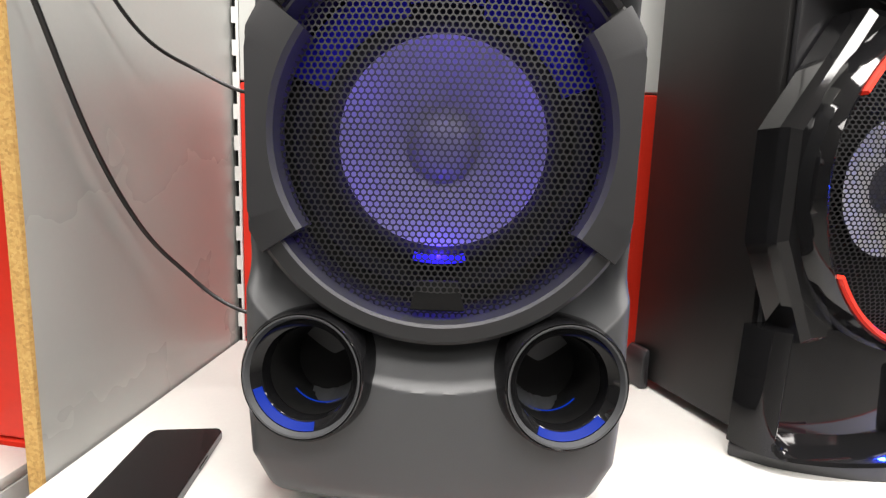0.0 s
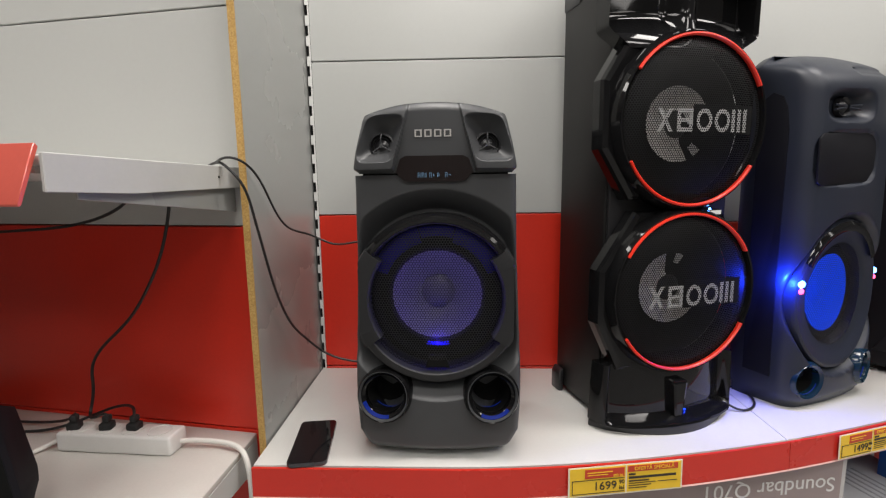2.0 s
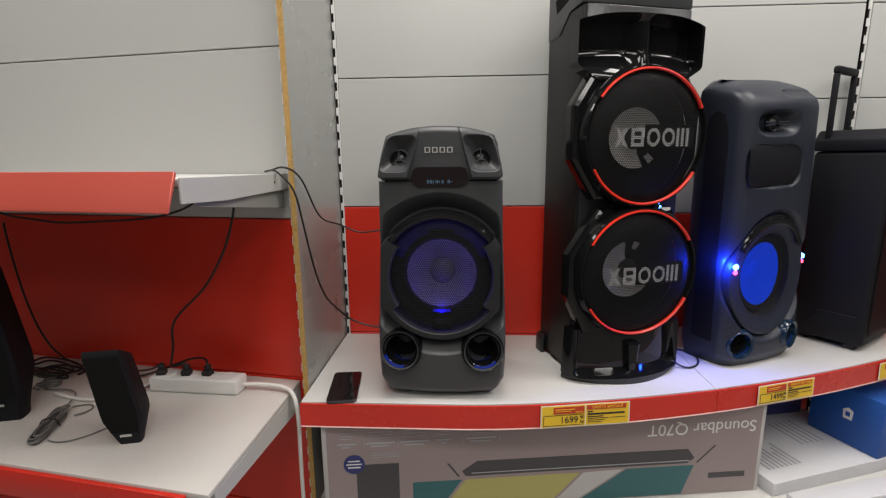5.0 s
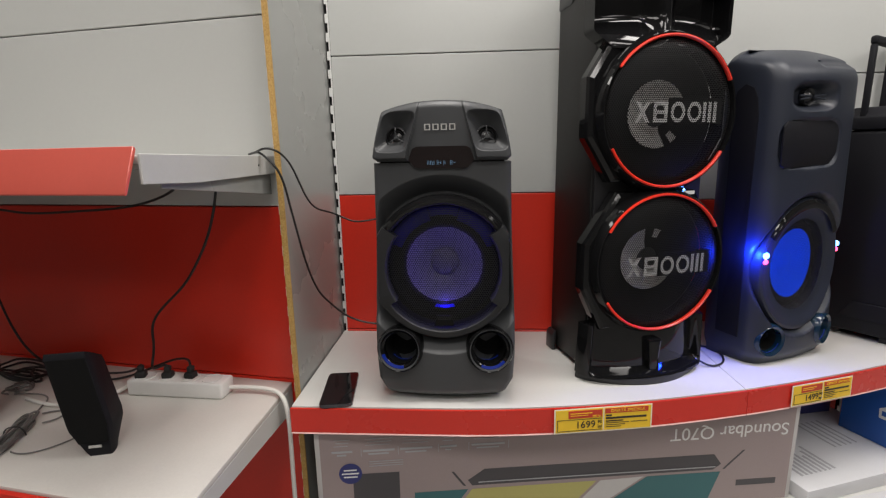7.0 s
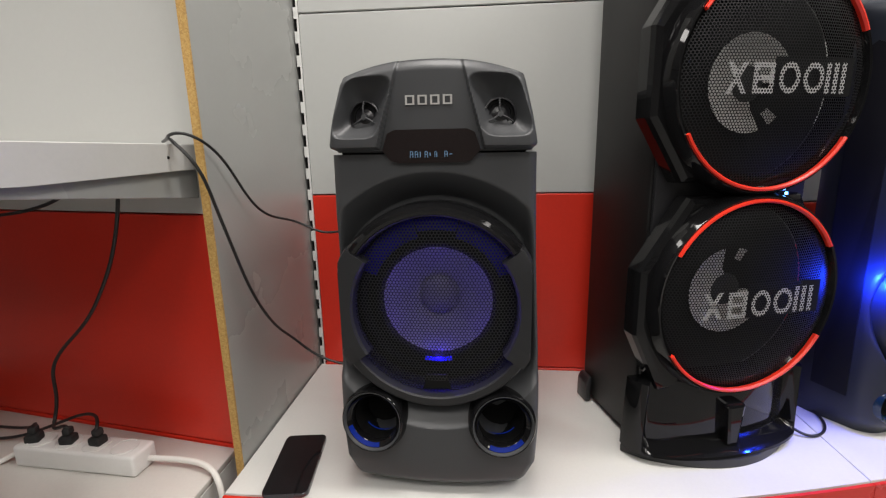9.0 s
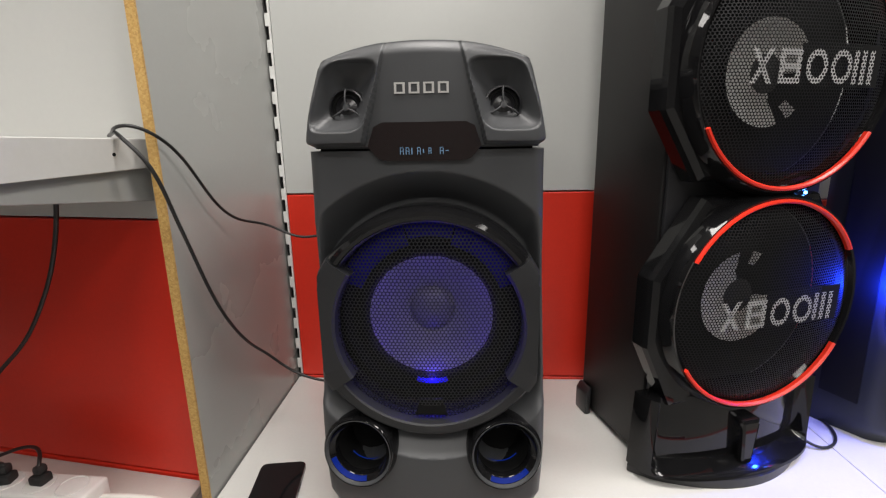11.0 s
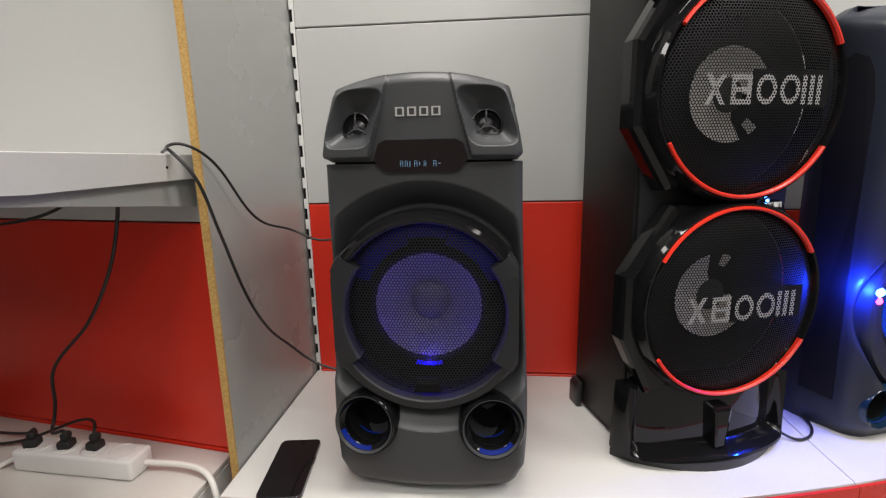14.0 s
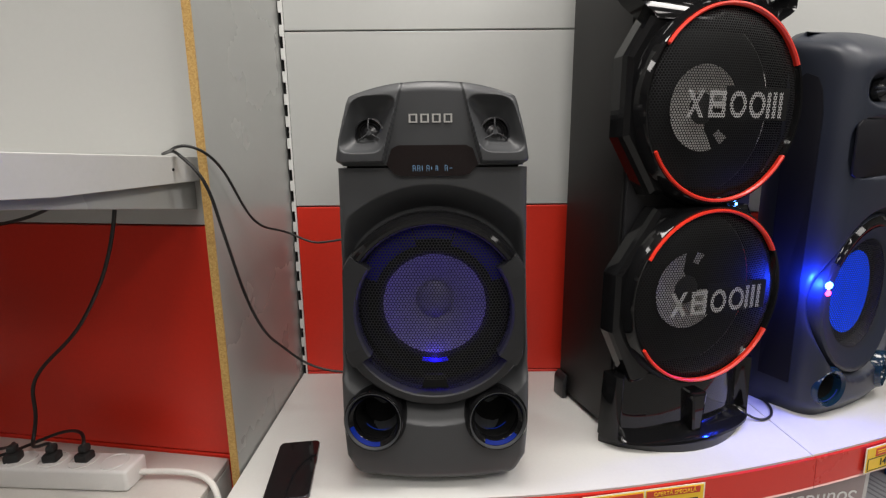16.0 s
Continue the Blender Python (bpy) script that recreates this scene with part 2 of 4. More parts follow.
def turned(profile, a0=0.0, a1=360.0, steps=64, cx=0.0, cz=0.0, closed=False):
    """A profile of (radius, y) turned about the y axis through (cx, cz), from angle a0 to a1."""
    bm = bmesh.new()
    full = abs(a1 - a0) >= 360
    count = steps if full else steps + 1
    rings = []
    for i in range(count):
        a = radians(a0 + (a1 - a0) * i / steps)
        rings.append([bm.verts.new((cx + r * math.cos(a), y, cz + r * math.sin(a))) for r, y in profile])
    n = len(profile)
    for i in range(count if full else count - 1):
        j = (i + 1) % count
        for k in range(n if closed else n - 1):
            l = (k + 1) % n
            if profile[k][0] < 1e-6 and profile[l][0] < 1e-6:
                continue
            bm.faces.new((rings[i][k], rings[j][k], rings[j][l], rings[i][l]))
    if not full and closed:
        bm.faces.new(rings[0])
        bm.faces.new(rings[-1][::-1])
    bmesh.ops.remove_doubles(bm, verts=bm.verts, dist=1e-6)
    return bm


def shell(columns, rows, place, back):
    """A closed case: its front is place(s, t) for s in -1..1 and t in 0..1; back is the y of its rear."""
    bm = bmesh.new()
    grid = [[bm.verts.new(place(s, t)) for s in columns] for t in rows]
    left = [bm.verts.new((g[0].co.x, back, g[0].co.z)) for g in grid]
    right = [bm.verts.new((g[-1].co.x, back, g[-1].co.z)) for g in grid]
    for i in range(len(rows) - 1):
        for j in range(len(columns) - 1):
            bm.faces.new((grid[i][j], grid[i][j + 1], grid[i + 1][j + 1], grid[i + 1][j]))
        bm.faces.new((left[i], grid[i][0], grid[i + 1][0], left[i + 1]))
        bm.faces.new((grid[i][-1], right[i], right[i + 1], grid[i + 1][-1]))
        bm.faces.new((right[i], left[i], left[i + 1], right[i + 1]))
    # top: strips from the front row to the rear edge keep an arched top smooth
    for row, l, r in ((grid[0], left[0], right[0]), (grid[-1], left[-1], right[-1])):
        rear = [l] + [bm.verts.new((v.co.x, back, v.co.z)) for v in row[1:-1]] + [r]
        for j in range(len(row) - 1):
            bm.faces.new((row[j], row[j + 1], rear[j + 1], rear[j]))
    return bm


def rim_case(columns, rows, place, rings):
    """A case whose front is place(s, t); its rim runs back through the rings, each a function of s and t."""
    bm = bmesh.new()
    grid = [[bm.verts.new(place(s, t)) for s in columns] for t in rows]
    for i in range(len(rows) - 1):
        for j in range(len(columns) - 1):
            bm.faces.new((grid[i][j], grid[i][j + 1], grid[i + 1][j + 1], grid[i + 1][j]))
    nc, nr = len(columns), len(rows)
    walk_ = [(j, 0) for j in range(nc)] + [(nc - 1, i) for i in range(1, nr)] + [(j, nr - 1) for j in range(nc - 2, -1, -1)] + [(0, i) for i in range(nr - 2, 0, -1)]
    loop = [grid[i][j] for j, i in walk_]
    for ring in rings:
        nxt = [bm.verts.new(ring(columns[j], rows[i])) for j, i in walk_]
        for k in range(len(loop)):
            l = (k + 1) % len(loop)
            bm.faces.new((loop[k], loop[l], nxt[l], nxt[k]))
        loop = nxt
    bm.faces.new(loop)
    return bm


def tube(name, points, radius, material, parent=None, label="", category="", order=4):
    """A round cable or bar through the points."""
    cu = bpy.data.curves.new(name, "CURVE")
    cu.dimensions, cu.bevel_depth, cu.bevel_resolution, cu.use_fill_caps = "3D", radius, 3, True
    sp = cu.splines.new("NURBS")
    sp.points.add(len(points) - 1)
    for p, co in zip(sp.points, points):
        p.co = (*co, 1)
    sp.use_endpoint_u, sp.order_u, sp.resolution_u = True, order, 8
    tmp = bpy.data.objects.new(name, cu)
    me = bpy.data.meshes.new_from_object(tmp)
    bpy.data.objects.remove(tmp)
    me.materials.clear()
    me.materials.append(material)
    ob = new(name, me)
    if parent is not None:
        ob.parent = parent
    if label:
        tagged(ob, label, category)
    return finish(ob)


def lettering(name, text, size, material, m, parent=None, depth=0.0004, align="CENTER"):
    """Words in the built-in font, as a thin mesh in the local x-z plane facing -y."""
    cu = bpy.data.curves.new(name, "FONT")
    cu.body, cu.size, cu.extrude, cu.align_x, cu.align_y = text, size, depth, align, "CENTER"
    tmp = bpy.data.objects.new(name, cu)
    me = bpy.data.meshes.new_from_object(tmp)
    bpy.data.objects.remove(tmp)
    me.transform(Euler((radians(90), 0, 0)).to_matrix().to_4x4())
    me.materials.clear()
    me.materials.append(material)
    ob = new(name, me)
    if parent is not None:
        ob.parent = parent
    ob.matrix_basis = m
    return ob


def bars(name, rows, material, parent, m):
    """Unreadable print as flat bars: rows of x0, x1, z0, z1."""
    bm = bmesh.new()
    for x0, x1, z0, z1 in rows:
        block(x0, x1, -0.0004, 0.0004, z0, z1, bm=bm)
    return part(name, bm, material, parent, m=m, smooth=False)


def smooth01(a, b, x):
    t = max(0.0, min(1.0, (x - a) / (b - a)))
    return t * t * (3 - 2 * t)


def spread(n, edge=0.0):
    """n + 1 values from -1 to 1, closer together at both ends."""
    return [math.sin(math.pi / 2 * v) * edge + v * (1 - edge) for v in (-1 + 2 * i / n for i in range(n + 1))]


# ---- the shop: floor, ceiling, far walls ----
SHELF = 0.80
tagged(part("floor", block(-6, 6, -6, 0.6, -0.1, 0.0), M_FLOOR), "grey polished shop floor", "floor", kind="structure")
tagged(part("ceiling", block(-6, 6, -6, 0.6, CEIL, CEIL + 0.1), M_CEIL), "white suspended shop ceiling", "ceiling", kind="structure")
tagged(part("wall_south", block(-6, 6, -6.1, -6.0, 0, CEIL), M_FAR), "plain grey shop wall far behind", "wall", kind="structure")
tagged(part("wall_west", block(-6.1, -6, -6, 0.6, 0, CEIL), M_FAR), "plain grey side wall of the shop", "wall", kind="structure")
tagged(part("wall_east", block(6, 6.1, -6, 0.6, 0, CEIL), M_FAR), "plain grey side wall of the shop", "wall", kind="structure")
tagged(part("wall_north", block(-6, 6, 0.5, 0.6, 0, CEIL), M_FAR), "plain wall behind the shelving", "wall", kind="structure")
for lx, ly in LIGHTS:
    lt = thing("ceiling_light", pose(lx, ly, CEIL), "square recessed ceiling light with white frame", "light", "ceiling lights")
    for x0, x1, y0, y1 in ((-0.32, 0.32, -0.32, -0.295), (-0.32, 0.32, 0.295, 0.32), (-0.32, -0.295, -0.295, 0.295), (0.295, 0.32, -0.295, 0.295)):
        part("frame", block(x0, x1, y0, y1, -0.07, 0.0), M_STEEL, lt, smooth=False)

# ---- gondola back panels ----
# right bay: lacquered boards with open joints, grey above red
RED_TOP = 1.237


def board(name, x0, x1, y0, y1, z0, z1, material, parent=None, label="", m=None):
    return part(name, block(x0, x1, y0, y1, z0 + 0.0015, z1 - 0.0015, 0.0015, 1), material, parent, label, m=m, smooth=False)


back = thing("wall_back_panel", pose(0, 0, 0), "shelving back of grey and red lacquered boards", "wall panel")
back["kind"] = "structure"
part("backing", block(-0.36, 0.50, 0.022, 0.04, 0, 2.6), M_BLACK, back, smooth=False)
for z0, z1, mt in ((0.0, 0.40, M_RED), (0.40, 0.805, M_RED), (0.805, RED_TOP, M_RED), (RED_TOP, 1.637, M_WALL), (1.637, 2.037, M_WALL), (2.037, 2.437, M_WALL)):
    board("panel", -0.345, 0.50, 0.0, 0.02, z0, z1, mt, back)
# right bay: the same boards, set a little deeper
BAY = 0.10
part("backing", block(0.50, 2.6, BAY + 0.022, BAY + 0.04, 0, 2.6), M_BLACK, back, smooth=False)
part("side", block(0.48, 0.50, 0.041, BAY + 0.02, 0, 2.6), M_DIV, back, smooth=False)
for z0, z1, mt in ((0.0, 0.40, M_RED), (0.40, 0.80, M_RED), (0.80, 1.20, M_RED), (1.20, 1.565, M_WALL), (1.565, 1.845, M_WALL), (1.845, 2.245, M_WALL)):
    board("panel", 0.503, 1.277, BAY, BAY + 0.02, z0, z1, mt, back)
    board("panel", 1.297, 2.6, BAY, BAY + 0.02, z0, z1, mt, back)


def upright(x, y, m=None, z1=2.5, width=0.010):
    """A slotted steel upright: a strip with a column of dark slots."""
    up = thing("shelf_upright", m or pose(x, y, 0), "white slotted steel upright of the shelving", "upright", "slotted uprights")
    z, step, gap = 0.0, 0.0500, 0.0260
    half = width / 2
    first = part("rung", block(-half, half * 0.295, -0.003, 0.0, gap, step), M_SLOT, up, smooth=False)
    while z + step < z1:
        z += step
        rung = new("rung", first.data)
        rung.parent, rung.location = up, (0, 0, z)
    part("web", block(half * 0.30, half, -0.0025, 0.0015, 0, z1), M_SLOT, up, smooth=False)
    part("channel", block(-half, half, 0.002, 0.02, 0, z1), M_BLACK, up, smooth=False)
    return up


upright(-0.350, -0.001)
upright(1.287, BAY - 0.001)

# divider with a raw chipboard front edge
div = thing("divider_panel", pose(0, 0, 0), "grey laminate divider panel with raw chipboard front edge", "panel")
part("board", block(-0.3698, -0.3585, -0.399, 0.02, 0, 2.5), M_DIV, div, smooth=False)
part("edge", block(-0.3702, -0.358, -0.4035, -0.399, 0, 2.5), M_CHIP, div, "raw chipboard edge", smooth=False)

# left bay, turned a little away from the main one
LEFT = pose(-0.385, -0.352, 0, 0, 0, -9.0)
lback = thing("wall_left_panel", LEFT, "shelving back of grey and red boards in the next bay", "wall panel")
lback["kind"] = "structure"
LRED = 1.243
part("backing", block(-2.4, 0.012, 0.022, 0.04, 0, 2.6), M_BLACK, lback, smooth=False)
for z0, z1, mt in ((0.0, 0.40, M_RED), (0.40, 0.805, M_RED), (0.805, LRED, M_RED), (LRED, 1.66, M_WALL), (1.66, 2.06, M_WALL), (2.06, 2.46, M_WALL)):
    board("panel", -1.3, 0.0, 0.0, 0.02, z0, z1, mt, lback)
    board("panel", -2.4, -1.303, 0.0, 0.02, z0, z1, mt, lback)
upright(0, 0, LEFT @ pose(-0.001, -0.002, 0), width=0.008)


# ---- shelves ----
def front_line(x):
    """The bowed front edge of the main shelf."""
    return -0.468 + 0.205 * max(0.0, x - 0.02) ** 1.75 + 0.02 * min(0.0, x + 0.2) ** 2


def shelf_section(x0, x1, name, label, rear=-0.002):
    n = 24
    xs = [x0 + (x1 - x0) * i / n for i in range(n + 1)]
    sh = thing(name, pose(0, 0, 0), label, "shelf", "shelves")
    out = [(x, front_line(x)) for x in xs] + [(x1, rear), (x0, rear)]
    part("deck", slab(out, SHELF - 0.022, SHELF, 0.002, 2), M_SHELF, sh)
    for nm, mat, d0, d1, za, zb in (("price_strip", M_LIP, 0.0025, 0.010, SHELF - 0.059, SHELF - 0.002), ("strip_edge", M_LIP_EDGE, 0.0015, 0.0115, SHELF - 0.062, SHELF - 0.0593)):
        bm = bmesh.new()
        ring = []
        for x in xs:
            s = (front_line(x + 0.01) - front_line(x - 0.01)) / 0.02
            nx, ny = s / math.hypot(1, s), -1 / math.hypot(1, s)
            p = Vector((x, front_line(x), 0))
            q = Vector((nx, ny, 0))
            ring.append([bm.verts.new(p + q * d + Vector((0, 0, z))) for d, z in ((d0, za), (d1, za), (d1 - 0.002, zb), (d0, zb))])
        for a, b in zip(ring, ring[1:]):
            for k in range(4):
                l = (k + 1) % 4
                bm.faces.new((a[k], b[k], b[l], a[l]))
        bm.faces.new(ring[0])
        bm.faces.new(ring[-1][::-1])
        part(nm, bm, mat, sh, angle=50)
    return sh


shelf_section(-0.3555, 0.700, "shelf", "white enamel shelf with bowed red price strip")
shelf_section(0.7015, 1.55, "shelf", "white enamel shelf with bowed red price strip", BAY - 0.003)

# lower level: deck, boxed goods below the main shelf
tagged(part("lower_shelf", block(-0.35, 2.3, -0.50, -0.003, 0.44, 0.465, 0.003), M_SHELF), "white enamel lower shelf holding boxed goods", "shelf", "shelves")

# left bay shelves
def skewed(d, extra=0.0):
    """The right end of the left bay's shelves, in the bay's own x, at the depth d."""
    return -0.012 + 0.135 * d + extra


lsh = thing("shelf", LEFT, "white enamel shelf with red price strip and steel end", "shelf", "shelves")
part("deck", slab([(-1.6, -0.003), (-1.6, -0.45), (skewed(0.45), -0.45), (skewed(0.0), -0.003)], SHELF - 0.012, SHELF, 0.002), M_SHELF_SHADED, lsh)
part("end_bracket", prism([(0, SHELF - 0.0125), (0.43, SHELF - 0.0125), (0.43, SHELF - 0.045), (0, SHELF - 0.075)], -0.012, 0.0, 0.001, 1), M_BRACKET, lsh, m=pose(-0.012, -0.003, 0, 0, 0, -82.3), smooth=False)
part("price_strip", block(-1.6, 0.004, -0.462, -0.4515, SHELF - 0.062, SHELF - 0.004, 0.002), M_LIP, lsh)
part("front_rail", block(-1.6, 0.030, -0.4505, -0.444, SHELF - 0.05, SHELF - 0.013, 0.001), M_STEEL, lsh)
UP = 1.357
ush = thing("shelf", LEFT @ pose(0, 0, UP) @ pose(0, 0, 0, -1.1) @ pose(0, 0, -UP), "white steel upper shelf with tilted red price strip", "shelf", "shelves")
part("deck", slab([(-1.6, -0.003), (-1.6, -0.425), (skewed(0.425), -0.425), (skewed(0.0), -0.003)], UP - 0.012, UP, 0.002), M_SHELF, ush)
part("end_bracket", prism([(0, UP - 0.001), (0.434, UP - 0.001), (0.434, UP - 0.044), (0.30, UP - 0.047), (0, UP - 0.040)], 0.0, 0.005, 0.001, 1), M_BRACKET, ush, m=pose(-0.0115, -0.003, 0.003, 0, 0, -82.3), smooth=False)
part("support_arm", prism([(0, UP - 0.0125), (0.38, UP - 0.0125), (0.38, UP - 0.050), (0, UP - 0.085)], -0.010, -0.006, 0.001, 1), M_DIV, ush, m=pose(-0.012, -0.003, 0, 0, 0, -82.3), smooth=False)
part("screw_hole", turned([(0.0, -0.0006), (0.0024, -0.0006), (0.0024, 0.001)], steps=16), M_BLACK, ush, m=pose(-0.0115, -0.003, UP - 0.018, 0, 0, -82.3) @ pose(0.080, 0.0052, 0, 0, 0, 180))
part("price_strip", prism([(0.0, 0.005), (0.003, 0.006), (0.027, -0.059), (0.025, -0.062), (0.022, -0.060), (-0.002, 0.002)], 0, 1.645, 0.0008, 1), M_LIP_SHEEN, ush, "tilted red plastic price strip", m=pose(-1.605, -0.428, UP + 0.006, 0, 0, -90))
part("underside", slab([(-1.6, -0.004), (-1.6, -0.42), (skewed(0.42, -0.02), -0.42), (skewed(0.0, -0.02), -0.004)], UP - 0.020, UP - 0.0125), M_STEEL, ush, smooth=False)


# ---- party speaker with one woofer ----
def ribbon(parent, name, material, r0, r1, y0, y1, a0, a1, cx, cz, label="", steps=40):
    return part(name, turned([(r0, y0), (r0, y1), (r1, y1), (r1, y0)], a0, a1, steps, cx, cz, closed=True), material, parent, label)


def port(parent, x, z, turn, tilt, r, lit, glow_mat, ring_mat, core=M_BLACK):
    """A reflex port: a glossy flared ring, a dark tube and a lit arc inside its lower lip."""
    m = pose(x, -0.0095, z, tilt, 0, turn)
    bezel = part("port", turned([(r * 1.09, 0.035), (r * 1.09, 0.002), (r * 1.05, -0.009), (r * 1.00, -0.0125), (r * 0.95, -0.0115), (r * 0.91, -0.0065), (r * 0.77, -0.001), (r * 0.735, 0.014)], steps=56), ring_mat, parent, "glossy black reflex port", m=m)
    # lighter band put in for the light that the port's bevel catches
    part("rim", turned([(r * 0.975, -0.0130), (r * 0.945, -0.0128), (r * 0.905, -0.0080)], steps=56), M_CASE, bezel, "charcoal rim, paler for the bevel's sheen")
    part("tube", turned([(r * 0.740, 0.010), (r * 0.71, 0.03), (r * 0.68, 0.06), (0.0, 0.062)], steps=40), core, bezel)
    part("light_arc", turned([(r * 0.895, -0.0062), (r * 0.785, -0.0020), (r * 0.785, -0.0032), (r * 0.895, -0.0074)], lit[0], lit[1], 30, closed=True), glow_mat, bezel, "blue light arc")
    part("inner_arc", turned([(r * 0.700, 0.0345), (r * 0.685, 0.0345), (r * 0.685, 0.036), (r * 0.700, 0.036)], 225, 315, 24, closed=True), glow_mat, bezel)
    return bezel


def single_woofer_speaker(m):
    sp = thing("party_speaker", m, "charcoal plastic party speaker with violet-lit woofer and two ports", "speaker", "speakers")
    cz, H = 0.314, 0.540
    PX, PZ = 0.1010, 0.129

    def half(z):
        return 0.1575 - 0.012 * smooth01(0.12, 0.54, z) - 0.027 * (1 - min(1.0, z / 0.052)) - 0.004 * (1 - smooth01(0.03, 0.12, z))

    def front(s, t):
        z = t * H
        hw = half(z)
        x = s * hw
        y = -0.016 * (1 - s * s) * (1 - 0.5 * smooth01(0.10, 0.5, z))
        e = max(0.0, abs(x) - (hw - 0.014)) / 0.014
        y += 0.014 * (1 - math.sqrt(max(0.0, 1 - e * e)))
        r = math.hypot(x, (z - cz - 0.003))
        y += 0.042 * max(0.0, min(1.0, (0.199 - r) / 0.038)) * (1 - 0.75 * smooth01(0.86, 1.0, abs(s)) * smooth01(0.19, 0.24, z)) + 0.080 * (1 - smooth01(0.139, 0.144, r))
        for px in (-PX, PX):
            q = math.hypot(x - px, z - PZ)
            y += 0.062 * (1 - smooth01(0.037, 0.041, q))
        y += 0.055 * (1 - smooth01(-0.012, 0.034, z)) ** 1.5
        return (x, y, z)

    rows = [i / 260 for i in range(261)]
    part("body", shell(spread(170, 0.25), rows, front, 0.29), M_CASE, sp, angle=40)
    for fx in (-0.10, 0.10):
        for fy in (0.09, 0.25):
            part("foot", turned([(0.0, 0.0), (0.014, 0.0), (0.012, 0.008)], steps=16), M_RUBBER, sp, m=pose(fx, fy, -0.0005, 90, 0, 0))

    # head with two tweeter pockets
    Z0, Z1 = 0.5428, 0.664

    def pocket(x, z):
        a = abs(x)
        u, w = (a - 0.0945) / 0.0370, (z - 0.603) / 0.0430
        u += 0.34 * w
        return (abs(u) ** 4.5 + abs(w) ** 4.5) ** (1 / 4.5)

    def head(s, t):
        top = Z1 - 0.021 * abs(s) ** 2.2
        z = Z0 + t * (top - Z0)
        hw = 0.139 + 0.0055 * smooth01(0.0, 0.10, t) - 0.021 * max(0.0, t - 0.10) ** 1.15
        x = s * hw
        y = -0.012 * (1 - s * s) + 0.007 * smooth01(0.86, 1.0, t) ** 2
        e = max(0.0, abs(x) - (hw - 0.012)) / 0.012
        y += 0.012 * (1 - math.sqrt(max(0.0, 1 - e * e)))
        y -= 0.016 * smooth01(0.0570, 0.0610, abs(x) + (z - 0.60) * 0.26) * smooth01(0.02, 0.07, t) * (1 - 0.8 * smooth01(0.35, 1.0, t))
        q = max(0.0, 0.98 - pocket(x, z)) / 0.98
        y += 0.038 * (1 - (1 - q) ** 1.8) * smooth01(-0.02, 0.10, q)
        if t < 0.02:
            y += 0.004
        return (x, y, z)

    def ring_at(y, w):
        return lambda s, t: (s * (w - 0.006 * max(0.0, t - 0.9) * 10), y, Z0 + t * (0.6600 - 0.022 * abs(s) ** 2.2 - Z0))

    part("head", rim_case(spread(200, 0.1), [i / 120 for i in range(121)], head, [ring_at(0.06, 0.1335), ring_at(0.12, 0.1395), ring_at(0.285, 0.140)]), M_CASE, sp, angle=40)
    part("seam", block(-0.130, 0.130, 0.004, 0.27, 0.5385, 0.546), M_BLACK, sp, smooth=False)
    for sx in (-1, 1):
        tw = part("tweeter", turned([(0.0245, 0.006), (0.0235, -0.002), (0.0215, -0.003), (0.0205, 0.004), (0.0165, 0.0045), (0.0150, 0.0005), (0.0120, 0.004), (0.006, 0.001), (0.0, -0.0005)], steps=40), M_SATIN, sp, "black horn tweeter with three-spoke guard", m=pose(sx * 0.0935, 0.0035, 0.5910, -4, 0, sx * 8) @ Matrix.Scale(0.95, 4))
        part("hub", turned([(0.0, -0.0065), (0.004, -0.006), (0.005, -0.002)], steps=16), M_CASE, tw)
        for k in range(3):
            a = radians(90 + 120 * k)
            tube("spoke", [(0.003 * math.cos(a), -0.005, 0.003 * math.sin(a)), (0.012 * math.cos(a + 0.15), -0.007, 0.012 * math.sin(a + 0.15)), (0.0225 * math.cos(a), -0.003, 0.0225 * math.sin(a))], 0.0013, M_CASE, tw, order=3)
        ribbon(tw, "tweeter_ring", M_BLACK, 0.0168, 0.0203, 0.002, 0.004, 0, 360, 0, 0)

    # display window
    disp = part("display", prism([(-0.068, 0.545), (-0.060, 0.568), (-0.050, 0.573), (0.050, 0.573), (0.060, 0.568), (0.068, 0.545), (0.056, 0.531), (0.046, 0.528), (-0.046, 0.528), (-0.056, 0.531)], -0.0129, 0.01), M_GLASS_BLK, sp, "smoked glossy display window", smooth=False)
    seg = []
    for i, (hgt, wid) in enumerate(((1, 1), (1, 1), (0.9, 0.25), (1, 1), (0.5, 0.3), (0.9, 0.8), (0, 0), (1, 1), (0.12, 0.9))):
        x0 = -0.029 + i * 0.0068
        if not hgt:
            continue
        zc, w, h = 0.5395, 0.0042 * wid, 0.0085 * hgt
        if wid < 0.5 or hgt < 0.5:
            seg.append((x0, x0 + w, zc - h / 2, zc + h / 2))
            continue
        seg += [(x0, x0 + 0.0007, zc - h / 2, zc + h / 2), (x0 + w - 0.0007, x0 + w, zc - h / 2, zc + h * 0.4), (x0 + 0.0008, x0 + w - 0.0008, zc + h / 2 - 0.0007, zc + h / 2), (x0 + 0.0008, x0 + w - 0.0008, zc - 0.0004, zc + 0.0003)]
    bars("display_segments", seg, M_SEG, disp, pose(0, -0.0135, 0))
